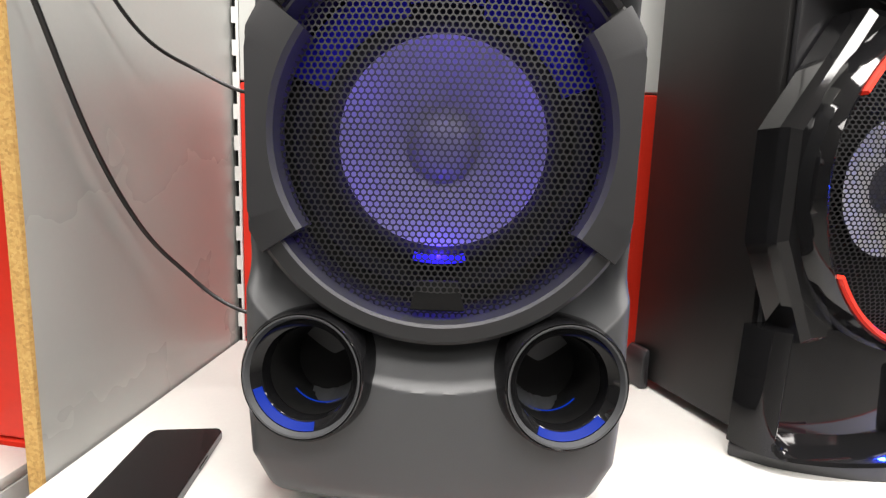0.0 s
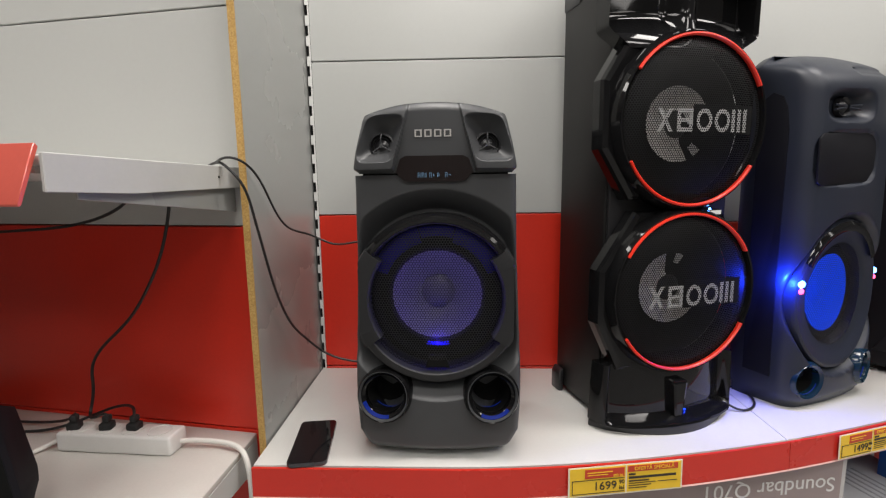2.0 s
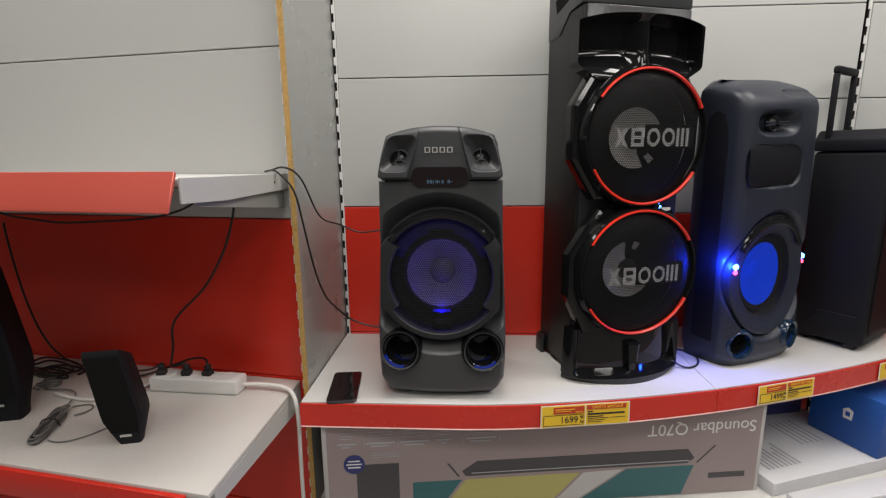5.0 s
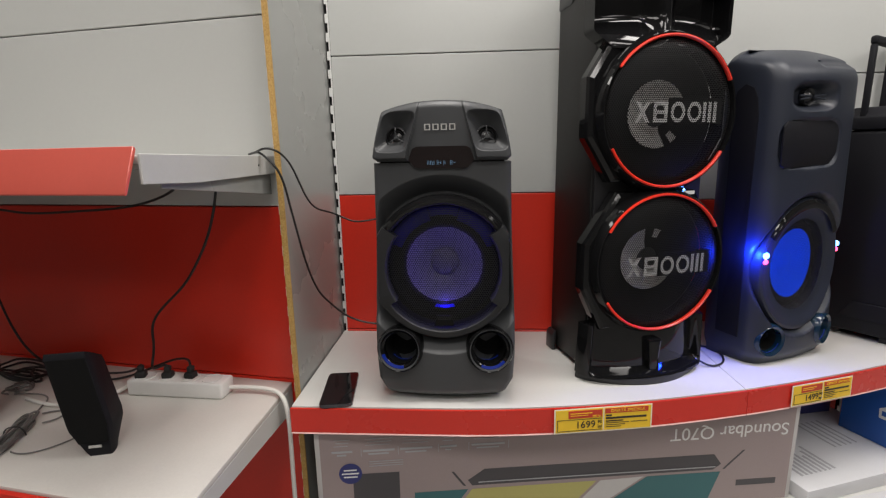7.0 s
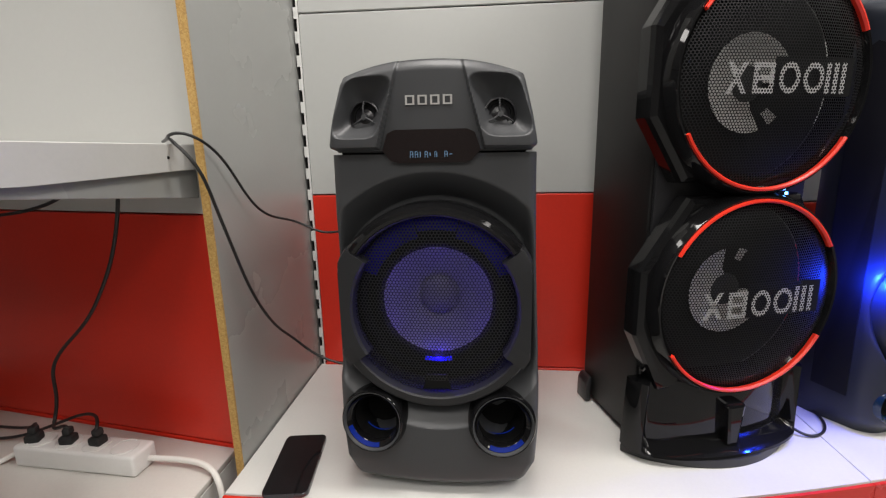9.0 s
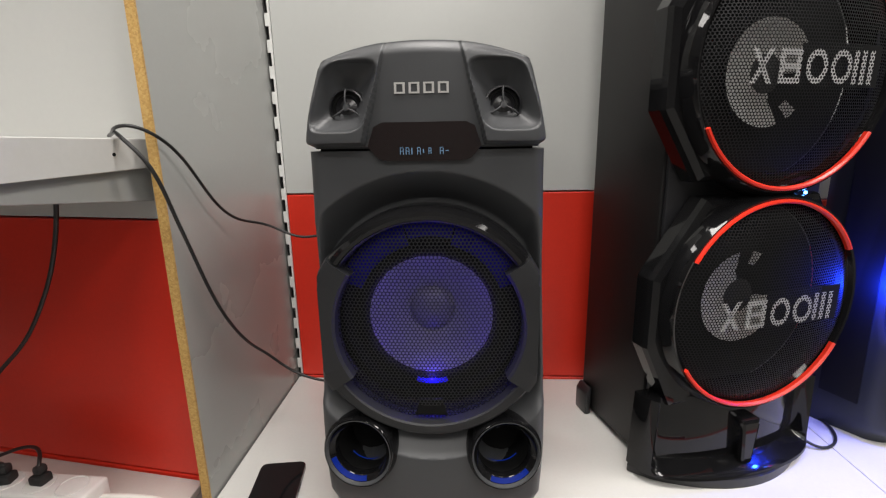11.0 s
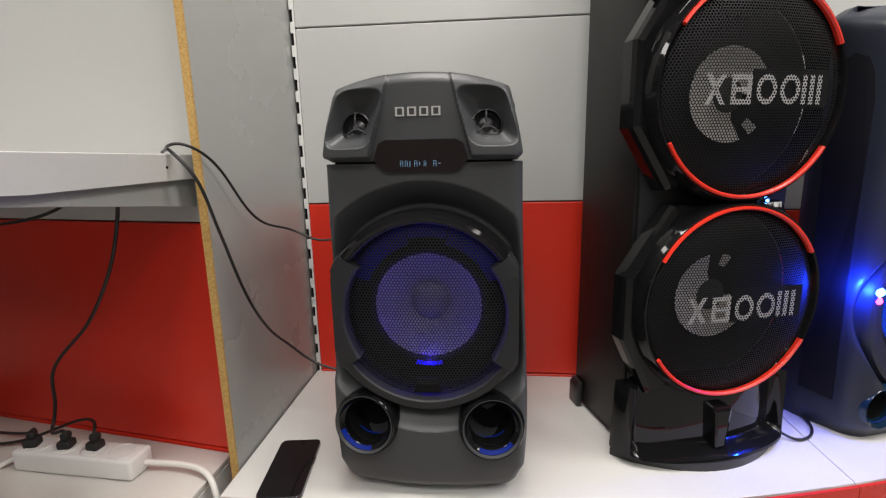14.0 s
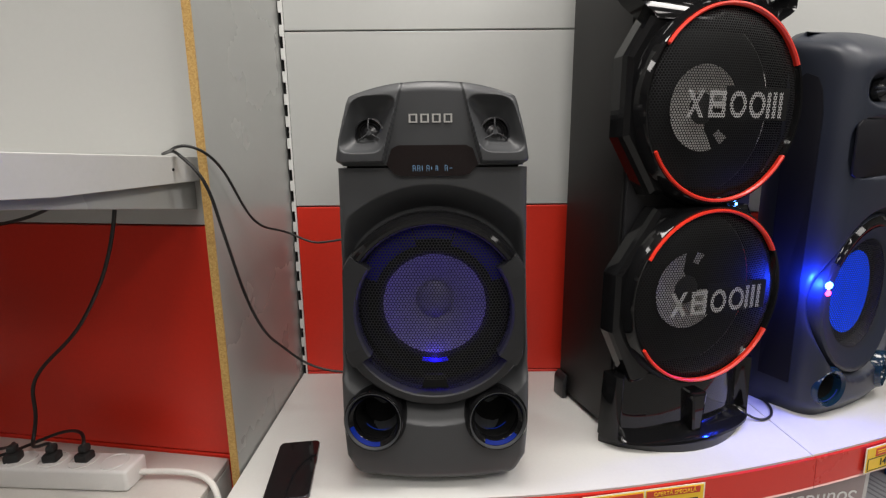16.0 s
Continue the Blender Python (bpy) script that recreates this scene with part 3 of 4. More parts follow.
    # maker's badge as plain silver shapes
    for i in range(4):
        badge = bmesh.new()
        x0 = -0.0335 + i * 0.0170
        for bx in ((x0, x0 + 0.0026), (x0 + 0.0099, x0 + 0.0125)):
            block(bx[0], bx[1], -0.0012, 0.0, 0.6050, 0.6175, bm=badge)
        for bz in (0.6050, 0.6156):
            block(x0 + 0.0027, x0 + 0.0098, -0.0012, 0.0, bz, bz + 0.0019, bm=badge)
        part("badge_shape", badge, M_SILVER, sp, "small silver badge shape", m=pose(0, -0.0125, 0), smooth=False)

    # woofer: frame ring, side clips, mesh, cone and light
    RX = 0.1405

    def trimmed(bm):
        """The ring is wider than the case: its flanks are cut flat."""
        for v in bm.verts:
            v.co.x = max(-RX, min(RX, v.co.x))
        return bm

    woof = part("woofer_frame", trimmed(turned([(0.158, 0.034), (0.158, -0.008), (0.1568, -0.0135), (0.1535, -0.0165), (0.1425, -0.0175), (0.1402, -0.0155), (0.139, -0.006), (0.137, 0.010)], steps=120, cz=cz)), M_MATT, sp, "matt black woofer ring")
    for a0, a1 in ((-34, 36), (144, 214)):
        part("side_clip", trimmed(turned([(0.1600, 0.02), (0.1600, -0.012), (0.1575, -0.0205), (0.152, -0.0228), (0.126, -0.0222), (0.1225, -0.0185), (0.121, 0.002)], a0, a1, 40, 0, cz, closed=True)), M_MATT, woof, "matt black side clip")
    part("gloss_arc", turned([(0.1590, -0.002), (0.1574, -0.0130), (0.1535, -0.0195), (0.148, -0.0218), (0.143, -0.0200), (0.1405, -0.0140)], 37, 143, 60, 0, cz, closed=True), M_GLOSS, woof, "glossy black upper arc")
    part("grille", turned([(0.1395, -0.001), (0.125, -0.005), (0.10, -0.0085), (0.06, -0.0115), (0.03, -0.0125), (0.0, -0.0128)], steps=96, cz=cz), M_GRILLE, woof, "perforated black steel grille")
    part("surround", turned([(0.124, 0.034), (0.112, 0.0365), (0.104, 0.0335), (0.098, 0.028), (0.091, 0.027), (0.0852, 0.031)], steps=80, cz=cz), M_BLACK, woof, "black rubber surround")
    part("cone", turned([(0.0860, 0.0305), (0.068, 0.041), (0.045, 0.053), (0.031, 0.061)], steps=80, cz=cz), M_CONE, woof, "grey woofer cone")
    part("dust_cap", turned([(0.0325, 0.060), (0.027, 0.053), (0.016, 0.048), (0.0, 0.0465)], steps=48, cz=cz), M_CAP, woof, "rounded grey dust cap")
    # unseen cylinder added to stop the woofer lights leaking behind the ring
    part("light_stop", turned([(0.1375, 0.012), (0.1375, 0.070)], steps=64, cz=cz), M_BLACK, woof)
    part("baffle", turned([(0.137, 0.040), (0.118, 0.038), (0.1, 0.074), (0.0, 0.080)], steps=48, cz=cz), M_BLACK, woof)
    ribbon(woof, "light_strip", M_VIOLET, 0.092, 0.099, 0.022, 0.023, 257, 283, 0, cz, "violet light strip")
    # soft glow behind the mesh, added as faintly emitting arcs
    for a0, a1, b0, b1 in ((22, 74, 34, 60), (106, 158, 120, 146)):
        glow_base = ribbon(woof, "glow_arc", M_VIOLET_DIM, 0.100, 0.134, 0.0325, 0.0335, a0, a1, 0, cz, "faint violet arc standing in for glow")
        ribbon(glow_base, "bright_core", M_VIOLET_MID, 0.107, 0.128, 0.0305, 0.0315, b0, b1, 0, cz)
    ribbon(woof, "glow_arc", M_VIOLET_DIM, 0.112, 0.132, 0.0325, 0.0335, 75, 105, 0, cz)
    for sx in (-1, 1):
        part("clip_light", block(sx * 0.117 - 0.002, sx * 0.117 + 0.002, -0.004, -0.001, cz + 0.040, cz + 0.046), M_VIOLET, woof, "small violet light beside the clip", smooth=False)
    part("sensor_plate", prism([(-0.022, cz - 0.132), (0.022, cz - 0.132), (0.016, cz - 0.108), (-0.016, cz - 0.108)], -0.006, -0.002, 0.001, 1), M_BLACK, woof, smooth=False)
    port(sp, -PX, PZ, -7, -8, 0.0485, (200, 284), M_BLUE, M_GLOSS)
    port(sp, PX, PZ, 7, -8, 0.0485, (240, 318), M_BLUE, M_GLOSS)
    return sp


ONE_M = pose(-0.004, -0.430, SHELF)
single_woofer_speaker(ONE_M)
for k in range(6):
    ang = radians(30 + 60 * k)
    point("woofer_light", ONE_M @ Vector((0.066 * math.cos(ang), 0.004, 0.314 + 0.066 * math.sin(ang))), 0.004, WOOFER_W, (0.10, 0.03, 1.0))
point("lower_light", ONE_M @ Vector((0, 0.020, 0.314 - 0.090)), 0.0008, 0.07, (0.05, 0.02, 1.0))


# ---- tall speaker with two round discs ----
def opened_housing(outline, cx, cz, r, y0, y1, steps=96):
    """A faceted block with a round opening right through it and a chamfered front rim."""
    def rim(a):
        dx, dz = math.cos(a), math.sin(a)
        best = 9.0
        for (ax, az), (bx, bz) in zip(outline, outline[1:] + outline[:1]):
            ex, ez = bx - ax, bz - az
            det = ex * dz - ez * dx
            if abs(det) < 1e-9:
                continue
            k = (ex * (az - cz) - ez * (ax - cx)) / det
            u = (dx * (az - cz) - dz * (ax - cx)) / det
            if k > 0 and -1e-6 <= u <= 1 + 1e-6:
                best = min(best, k)
        return best
    corners = [math.atan2(z - cz, x - cx) % (2 * math.pi) for x, z in outline]
    angles = sorted([2 * math.pi * k / steps for k in range(steps)] + corners)
    bm = bmesh.new()
    loops = []
    for a in angles:
        c, s, k = math.cos(a), math.sin(a), rim(a)
        prof = ((r, y1), (r, y0), (k - 0.012, y0), (k - 0.003, y0 + 0.005), (k, y0 + 0.014), (k, y1))
        loops.append([bm.verts.new((cx + q * c, y, cz + q * s)) for q, y in prof])
    for p, q in zip(loops, loops[1:] + loops[:1]):
        for i in range(6):
            bm.faces.new((p[i], p[(i + 1) % 6], q[(i + 1) % 6], q[i]))
    bmesh.ops.recalc_face_normals(bm, faces=bm.faces)
    return bm


def tall_speaker(m):
    sp = thing("tower_speaker", m, "tall black tower speaker with two red-ringed discs", "speaker", "speakers")
    X0, X1 = -0.152, 0.150
    part("body", block(X0, X1, 0.062, 0.250, 0.012, 0.955, 0.006, 2), M_CASE_SIDE, sp, "black vinyl cabinet")
    part("top_cap", prism([(0.060, 0.957), (0.060, 1.075), (0.250, 1.075), (0.250, 0.905), (0.18, 0.905), (0.13, 0.957)], X0 - 0.002, X1 + 0.002, 0.004, 2), M_CASE, sp, "charcoal top cap", m=Matrix(((0, 1, 0, 0), (1, 0, 0, 0), (0, 0, 1, 0), (0, 0, 0, 1))))
    part("side_grip", prism([(0.125, 0.985), (0.20, 0.965), (0.21, 1.0), (0.14, 1.02)], X0 - 0.0035, X0 + 0.02, 0.002, 1), M_BLACK, sp, m=Matrix(((0, 1, 0, 0), (1, 0, 0, 0), (0, 0, 1, 0), (0, 0, 0, 1))))
    part("front_panel", block(X0 + 0.004, X1 - 0.004, 0.0535, 0.0615, 0.02, 0.955, 0.004, 2), M_SATIN, sp, "satin black front panel")
    part("rear_foot", prism([(-0.014, 0.0), (0.0, 0.0), (0.0, 0.058), (-0.006, 0.058), (-0.014, 0.045)], 0.21, 0.25, 0.004, 2), M_SATIN, sp, m=pose(X0, 0, 0))

    # upper horn: two dark pockets with faceted sides
    def horn(s, t):
        x = -0.018 + s * (0.172 - 0.045 * (1 - smooth01(0.0, 0.30, t)))
        z = 0.772 + t * (0.150 - 0.018 * abs(s) ** 3)
        y = 0.012 - 0.018 * (1 - s * s)
        edge = min(smooth01(0.0, 0.10, 1 - abs(s)), smooth01(0.0, 0.50, t), smooth01(0.0, 0.10, 1 - t))
        ridge = 1 - smooth01(0.02, 0.26, abs(s))
        y += edge * 0.045 * (1 - ridge * 0.75)
        return (x, y, z)

    part("horn", shell([i / 40 for i in range(-40, 41)], [i / 30 for i in range(31)], horn, 0.055), M_GLOSS, sp, "glossy black tweeter horn", angle=25)

    for cx, cz, kind in ((-0.003, 0.637, 0), (0.000, 0.293, 1)):
        # faceted glossy housing behind each disc
        if kind == 0:
            outline = [(-0.195, 0.585), (-0.195, 0.715), (-0.145, 0.795), (0.120, 0.795), (0.162, 0.715), (0.162, 0.585), (0.105, 0.485), (-0.130, 0.485)]
        else:
            outline = [(-0.190, 0.235), (-0.190, 0.345), (-0.110, 0.462), (0.100, 0.462), (0.168, 0.345), (0.168, 0.235), (0.125, 0.130), (-0.140, 0.130)]
        house = part("housing", opened_housing(outline, cx, cz, 0.1575, 0.012, 0.0495), M_GLOSS, sp, "glossy black faceted housing", smooth=False)
        bez = part("bezel", turned([(0.178, 0.020), (0.177, 0.008), (0.173, -0.004), (0.169, -0.011), (0.1655, -0.010), (0.160, 0.004)], steps=96, cx=cx, cz=cz), M_GLOSS, sp, "glossy black round bezel")
        for a0, a1 in (((26, 145), (208, 328)), ((30, 150), (212, 332)))[kind]:
            part("red_arc", turned([(0.1660, -0.0098), (0.1652, -0.0142), (0.1622, -0.0150), (0.1598, -0.012), (0.1602, -0.006)], a0, a1, 70, cx, cz, closed=True), M_RING, bez, "red plastic arc")
        part("grille", turned([(0.159, -0.004), (0.14, -0.013), (0.11, -0.020), (0.07, -0.026), (0.03, -0.0285), (0.0, -0.029)], steps=96, cx=cx, cz=cz), M_GRILLE_FINE, sp, "domed fine black mesh")
        # the pale cone shows through the mesh, drawn as arcs with gaps between
        for a0, a1 in (((2, 289), (303, 318)), ((100, 356), (66, 80)))[kind]:
            whole = a1 - a0 > 90
            part("cone" if whole else "cone_edge", turned([(0.0765, 0.040), (0.060, 0.044), (0.040, 0.050), (0.028, 0.0465)] if whole else [(0.0765, 0.040), (0.055, 0.045)], a0, a1, 60 if whole else 8, cx, cz), M_CONE_PALE, sp, "grey woofer cone")
        part("dust_cap", turned([(0.029, 0.0475), (0.018, 0.046), (0.0, 0.0455)], steps=40, cx=cx, cz=cz), M_RUBBER, sp)
        part("cone_backing", turned([(0.1580, 0.0515), (0.0, 0.0517)], steps=48, cx=cx, cz=cz), M_BLACK, sp)
        # printed word as plain dotted shapes on a dark plate
        z0, h, w = cz - 0.022, 0.044, 0.036
        part("word_plate", block(cx - 0.02, cx + 0.118, -0.0235, -0.0225, cz - 0.026, cz + 0.030), M_BLACK, sp, smooth=False)
        for i in range(5):
            bm = bmesh.new()
            x0 = cx - 0.104 + i * 0.0425
            sag = -0.0312 + 0.55 * (x0 + w / 2 - cx) ** 2
            if i == 0:
                for sgn in (-1, 1):
                    vs = [bm.verts.new((x0 + w / 2 + sgn * dx, sag, z0 + h / 2 + dz)) for dx, dz in ((-w / 2, -h / 2), (-w / 2 + 0.009, -h / 2), (w / 2, h / 2), (w / 2 - 0.009, h / 2))]
                    bm.faces.new(vs)
            elif i in (2, 3):
                n = 28
                ring = [[bm.verts.new((x0 + w / 2 + q * w * 0.5 * math.cos(2 * math.pi * k / n), sag, z0 + h / 2 + q * h * 0.5 * math.sin(2 * math.pi * k / n))) for q in (0.62, 1.0)] for k in range(n)]
                for k in range(n):
                    a, b = ring[k], ring[(k + 1) % n]
                    bm.faces.new((a[0], a[1], b[1], b[0]))
            elif i == 4:
                for x2 in (0.0, 0.0135, 0.027):
                    bm.faces.new([bm.verts.new((x0 + px, sag, z0 + pz)) for px, pz in ((x2, 0), (x2 + 0.008, 0), (x2 + 0.008, h), (x2, h))])
            else:
                for x2, x3, z2, z3 in ((0, 0.008, 0, h), (w - 0.009, w - 0.001, 0, h), (0.0082, w - 0.0092, h - 0.008, h), (0.0082, w - 0.0092, 0 if i == 1 else h * 0.45, 0.008 if i == 1 else h * 0.45 + 0.008), (0.0082, w - 0.0092, h * 0.42, h * 0.42 + 0.007)):
                    bm.faces.new([bm.verts.new((x0 + px, sag, z0 + pz)) for px, pz in ((x2, z2), (x3, z2), (x3, z3), (x2, z3))])
            part("print_shape", bm, M_PRINT, sp, "silver dotted print", smooth=False)

    # pedestal: curved glossy cowl over a flat foot, with a post in the middle
    n = 28
    foot = [(-0.185 + 0.355 * i / n, 0.045 - 0.085 * math.sin(math.pi * i / n) ** 0.75) for i in range(n + 1)]
    part("foot_plate", slab(foot + [(0.150, 0.062), (-0.160, 0.062)], 0.0, 0.016, 0.003, 2), M_SATIN, sp)

    def cowl(s, t):
        x = -0.009 + s * (0.174 - 0.006 * t)
        y = 0.040 - 0.076 * max(0.0, 1 - s * s) ** 0.45
        scoop = 1 - smooth01(0.80, 0.93, abs(s))
        lip = smooth01(0.02, 0.14, t)
        y += 0.034 * scoop * lip
        return (x, min(y, 0.048), 0.0165 + t * 0.130)

    part("cowl", shell([i / 60 for i in range(-60, 61)], [i / 30 for i in range(31)], cowl, 0.0495), M_GLOSS, sp, "glossy black pedestal cowl", angle=30)
    part("front_post", prism([(-0.018, 0.018), (0.004, 0.018), (0.012, 0.106), (-0.026, 0.106)], -0.020, 0.010, 0.006, 2), M_GLOSS, sp, smooth=False)
    part("status_light", turned([(0.0, -0.002), (0.0025, -0.001), (0.0025, 0.001)], steps=12), M_LED_BLUE, sp, m=pose(0.062, 0.0100, 0.4635))
    return sp


tall_speaker(pose(0.503, -0.302, SHELF, 0, 0, 16.7))


# ---- rounded party speaker with blue light ----
def rounded_speaker(m):
    sp = thing("party_speaker", m, "dark slate party speaker lit by a blue side light", "speaker", "speakers")
    H, cz = 0.790, 0.255

    def half(z):
        return 0.152 - 0.006 * smooth01(0.3, 0.7, z) - 0.012 * (1 - smooth01(0.0, 0.04, z)) - 0.050 * max(0.0, (z - 0.735) / 0.055) ** 2.6

    def front(s, t):
        z = t * H
        hw = half(z)
        x = s * hw
        rr = 0.034
        e = max(0.0, abs(x) - (hw - rr)) / rr
        y = rr * (1 - math.sqrt(max(0.0, 1 - min(1.0, e) ** 2))) + 0.090 * max(0.0, (z - 0.70) / 0.09) ** 2.4 + 0.016 * s * s
        y += 0.014 * (1 - smooth01(0.0, 0.035, z)) ** 1.5
        r = math.hypot(x / 0.83, z - cz)
        y += 0.026 * max(0.0, min(1.0, (0.190 - r) / 0.02)) + 0.05 * (1 - smooth01(0.128, 0.134, r))
        q = (abs((x + 0.032) / 0.100) ** 4 + abs((z - 0.562) / 0.060) ** 4) ** 0.25
        y += 0.007 * (1 - smooth01(0.93, 1.0, q))
        q = (abs((x + 0.035) / 0.080) ** 3 + abs((z - 0.672) / 0.036) ** 3) ** 0.33
        y += 0.032 * (1 - smooth01(0.45, 1.0, q))
        q = (abs((x - 0.060) / 0.075) ** 6 + abs((z - 0.748) / 0.0095) ** 6) ** 0.1667
        y += 0.006 * (1 - smooth01(0.86, 1.0, q))
        for px in (-0.098, 0.100):
            q = math.hypot(x - px, z - 0.066)
            y += 0.045 * (1 - smooth01(0.032, 0.038, q))
        return (x, y, z)

    def ring_at(yy, grow):
        return lambda s, t: (s * min(0.152, half(t * H) + grow), yy, t * (H + 0.004))

    part("body", rim_case(spread(120, 0.3), [i / 190 for i in range(191)], front, [ring_at(0.125, 0.02), ring_at(0.150, 0.012), ring_at(0.168, -0.01)]), M_NAVYCASE, sp, angle=40)
    panel = prism([(0.060, 0.07), (0.124, 0.07), (0.124, 0.30), (0.124, 0.50), (0.124, 0.66), (0.116, 0.695), (0.096, 0.710), (0.076, 0.700), (0.066, 0.675), (0.060, 0.63), (0.060, 0.50), (0.060, 0.30)], -1.0, 1.0)
    for v in panel.verts:
        depth, up, outer = v.co.x, v.co.z, v.co.y < 0
        flank = half(up) + (min(0.152, half(up) + 0.02) - half(up)) * max(0.0, min(1.0, (depth - 0.050) / 0.075))
        v.co = (-(flank + 0.0030) if outer else -(flank - 0.004), depth, up)
    part("side_panel", panel, M_TROLLEY, sp, "black inset side panel", smooth=False)
    tw = part("tweeter", turned([(0.022, 0.010), (0.020, 0.0), (0.014, 0.004), (0.006, -0.003), (0.0, -0.004)], steps=32), M_SATIN, sp, "black horn tweeter with thin guard fins", m=pose(-0.035, 0.022, 0.672))
    for a in (8, 172, 200, 340):
        c, n = math.cos(radians(a)), math.sin(radians(a))
        tube("guard_fin", [(0.006 * c, -0.006, 0.006 * n), (0.046 * c, -0.008, 0.020 * n)], 0.0022, M_NAVYCASE, tw, order=2)
    part("mesh_panel", prism([(-0.118, 0.515), (-0.118, 0.605), (-0.106, 0.616), (0.066, 0.616), (0.080, 0.602), (0.074, 0.535), (0.050, 0.508), (-0.106, 0.508)], -0.001, 0.004, 0.0015, 2), M_TROLLEY, sp, "black mesh panel", m=pose(-0.011, 0.008, 0))

    def trimmed(bm):
        for v in bm.verts:
            v.co.x *= 0.83
            v.co.y += 0.011 + 0.016 * (v.co.x / 0.152) ** 2
        return bm

    part("woofer_ring", trimmed(turned([(0.174, 0.040), (0.174, 0.006), (0.171, -0.001), (0.165, -0.003), (0.158, -0.001), (0.146, 0.006), (0.130, 0.011), (0.119, 0.012)], steps=100, cz=cz)), M_NAVYCASE, sp, "dark slate woofer ring")
    part("gloss_arc", trimmed(turned([(0.173, 0.008), (0.170, -0.002), (0.162, -0.0075), (0.154, -0.0062), (0.148, -0.0035)], 30, 150, 50, 0, cz, closed=True)), M_GLOSS, sp, "glossy black upper arc")
    part("grille", trimmed(turned([(0.1215, 0.011), (0.09, 0.004), (0.05, -0.001), (0.0, -0.003)], steps=64, cz=cz)), M_GRILLE, sp, "perforated black grille")
    # cone and cap emit the blue that lamps would cast on them
    part("cone", trimmed(turned([(0.092, 0.030), (0.062, 0.042), (0.034, 0.053)], steps=64, cz=cz)), M_GLOW_CONE, sp, "woofer cone with its blue light as emission")
    part("dust_cap", trimmed(turned([(0.035, 0.0525), (0.020, 0.046), (0.0, 0.043)], steps=40, cz=cz)), M_GLOW_CONE, sp)
    part("surround", trimmed(turned([(0.122, 0.040), (0.107, 0.027), (0.091, 0.031)], steps=64, cz=cz)), M_BLACK, sp)
    for px, py, pz, turn, rad in ((-0.096, 0.013, 0.066, -8, 0.043), (0.102, 0.010, 0.066, 14, 0.043)):
        b = part("port", turned([(rad * 1.05, 0.030), (rad * 1.05, 0.0), (rad * 0.93, -0.008), (rad * 0.78, -0.004), (rad * 0.68, 0.02)], steps=40), M_TEALGLASS, sp, "tinted blue port ring", m=pose(px, py, pz, 0, 0, turn))
        part("tube", turned([(rad * 0.70, 0.01), (rad * 0.62, 0.035), (0.0, 0.036)], steps=32), M_BLACK, b)
        part("light_arc", turned([(rad * 0.83, -0.004), (rad * 0.74, 0.002), (rad * 0.76, 0.004), (rad * 0.85, -0.002)], 200, 340, 24, closed=True), M_BLUE, b)
    for lx, ly, turn in ((-0.130, 0.022, -40), (0.148, 0.030, 52)):
        led = part("side_light", turned([(0.0, -0.008), (0.006, -0.006), (0.009, 0.0), (0.009, 0.006)], steps=24), M_LED_BLUE, sp, "bright blue side light", m=pose(lx, ly, 0.294, 0, 0, turn))
        part("red_lens", turned([(0.0, -0.007), (0.005, -0.005), (0.007, 0.0), (0.007, 0.005)], steps=20), M_LED_RED, led, m=pose(0, 0, -0.016))
    return sp


RSM = pose(0.920, -0.203, SHELF + 0.003, 0, -1.5, 24)
rounded_speaker(RSM)
point("side_lamp", RSM @ Vector((-0.169, 0.036, 0.300)), 0.008, SIDE_W, (0.008, 0.04, 1.0))
# second lamp added for the side light, to brighten the speaker's front
point("front_fill", RSM @ Vector((-0.128, -0.012, 0.292)), 0.006, SIDE_W * 0.30, (0.008, 0.04, 1.0))


# ---- trolley speaker ----
TR = pose(1.240, -0.128, SHELF, 0, 0, 35)
tr = thing("trolley_speaker", TR, "black plastic trolley speaker with raised pull handle", "speaker", "speakers")
part("cabinet", block(0.0, 0.27, 0.0, 0.19, 0.015, 0.600, 0.014, 3), M_TROLLEY, tr)
part("top_cap", prism([(-0.006, 0.60), (0.276, 0.60), (0.276, 0.635), (0.25, 0.662), (0.19, 0.662), (0.17, 0.640), (0.09, 0.640), (0.07, 0.662), (0.02, 0.662), (-0.006, 0.635)], -0.006, 0.19, 0.006, 2), M_TROLLEY, tr, "black moulded top with carrying recess")
part("front_grille", block(0.02, 0.25, -0.006, -0.0005, 0.05, 0.58, 0.002, 1), M_GRILLE_FINE, tr)
part("side_rib", prism([(0.02, 0.06), (0.15, 0.06), (0.12, 0.11), (0.02, 0.11)], -0.004, 0.004, 0.002, 1), M_TROLLEY, tr, m=Matrix(((0, 1, 0, 0), (1, 0, 0, 0), (0, 0, 1, 0), (0, 0, 0, 1))))
for px in (0.03, 0.24):
    part("wheel", turned([(0.0, -0.012), (0.022, -0.012), (0.026, -0.008), (0.026, 0.008), (0.022, 0.012), (0.0, 0.012)], steps=24), M_RUBBER, tr, m=pose(px, 0.16, 0.026, 0, 0, 90))
    part("front_foot", block(px - 0.015, px + 0.015, 0.02, 0.05, 0.0, 0.02, 0.002, 1), M_RUBBER, tr)
hand = part("pull_handle", block(-0.004, 0.140, 0.150, 0.168, 0.826, 0.848, 0.006, 3), M_TROLLEY, tr, "black telescopic pull handle")
for px in (-0.004, 0.123):
    part("post", block(px, px + 0.017, 0.152, 0.166, 0.63, 0.826, 0.003, 2), M_TROLLEY, hand)

# ---- phone ----
ph = thing("smartphone", pose(-0.262, -0.394, SHELF, 0, 0, 7.5), "black smartphone lying face up on the shelf", "phone")


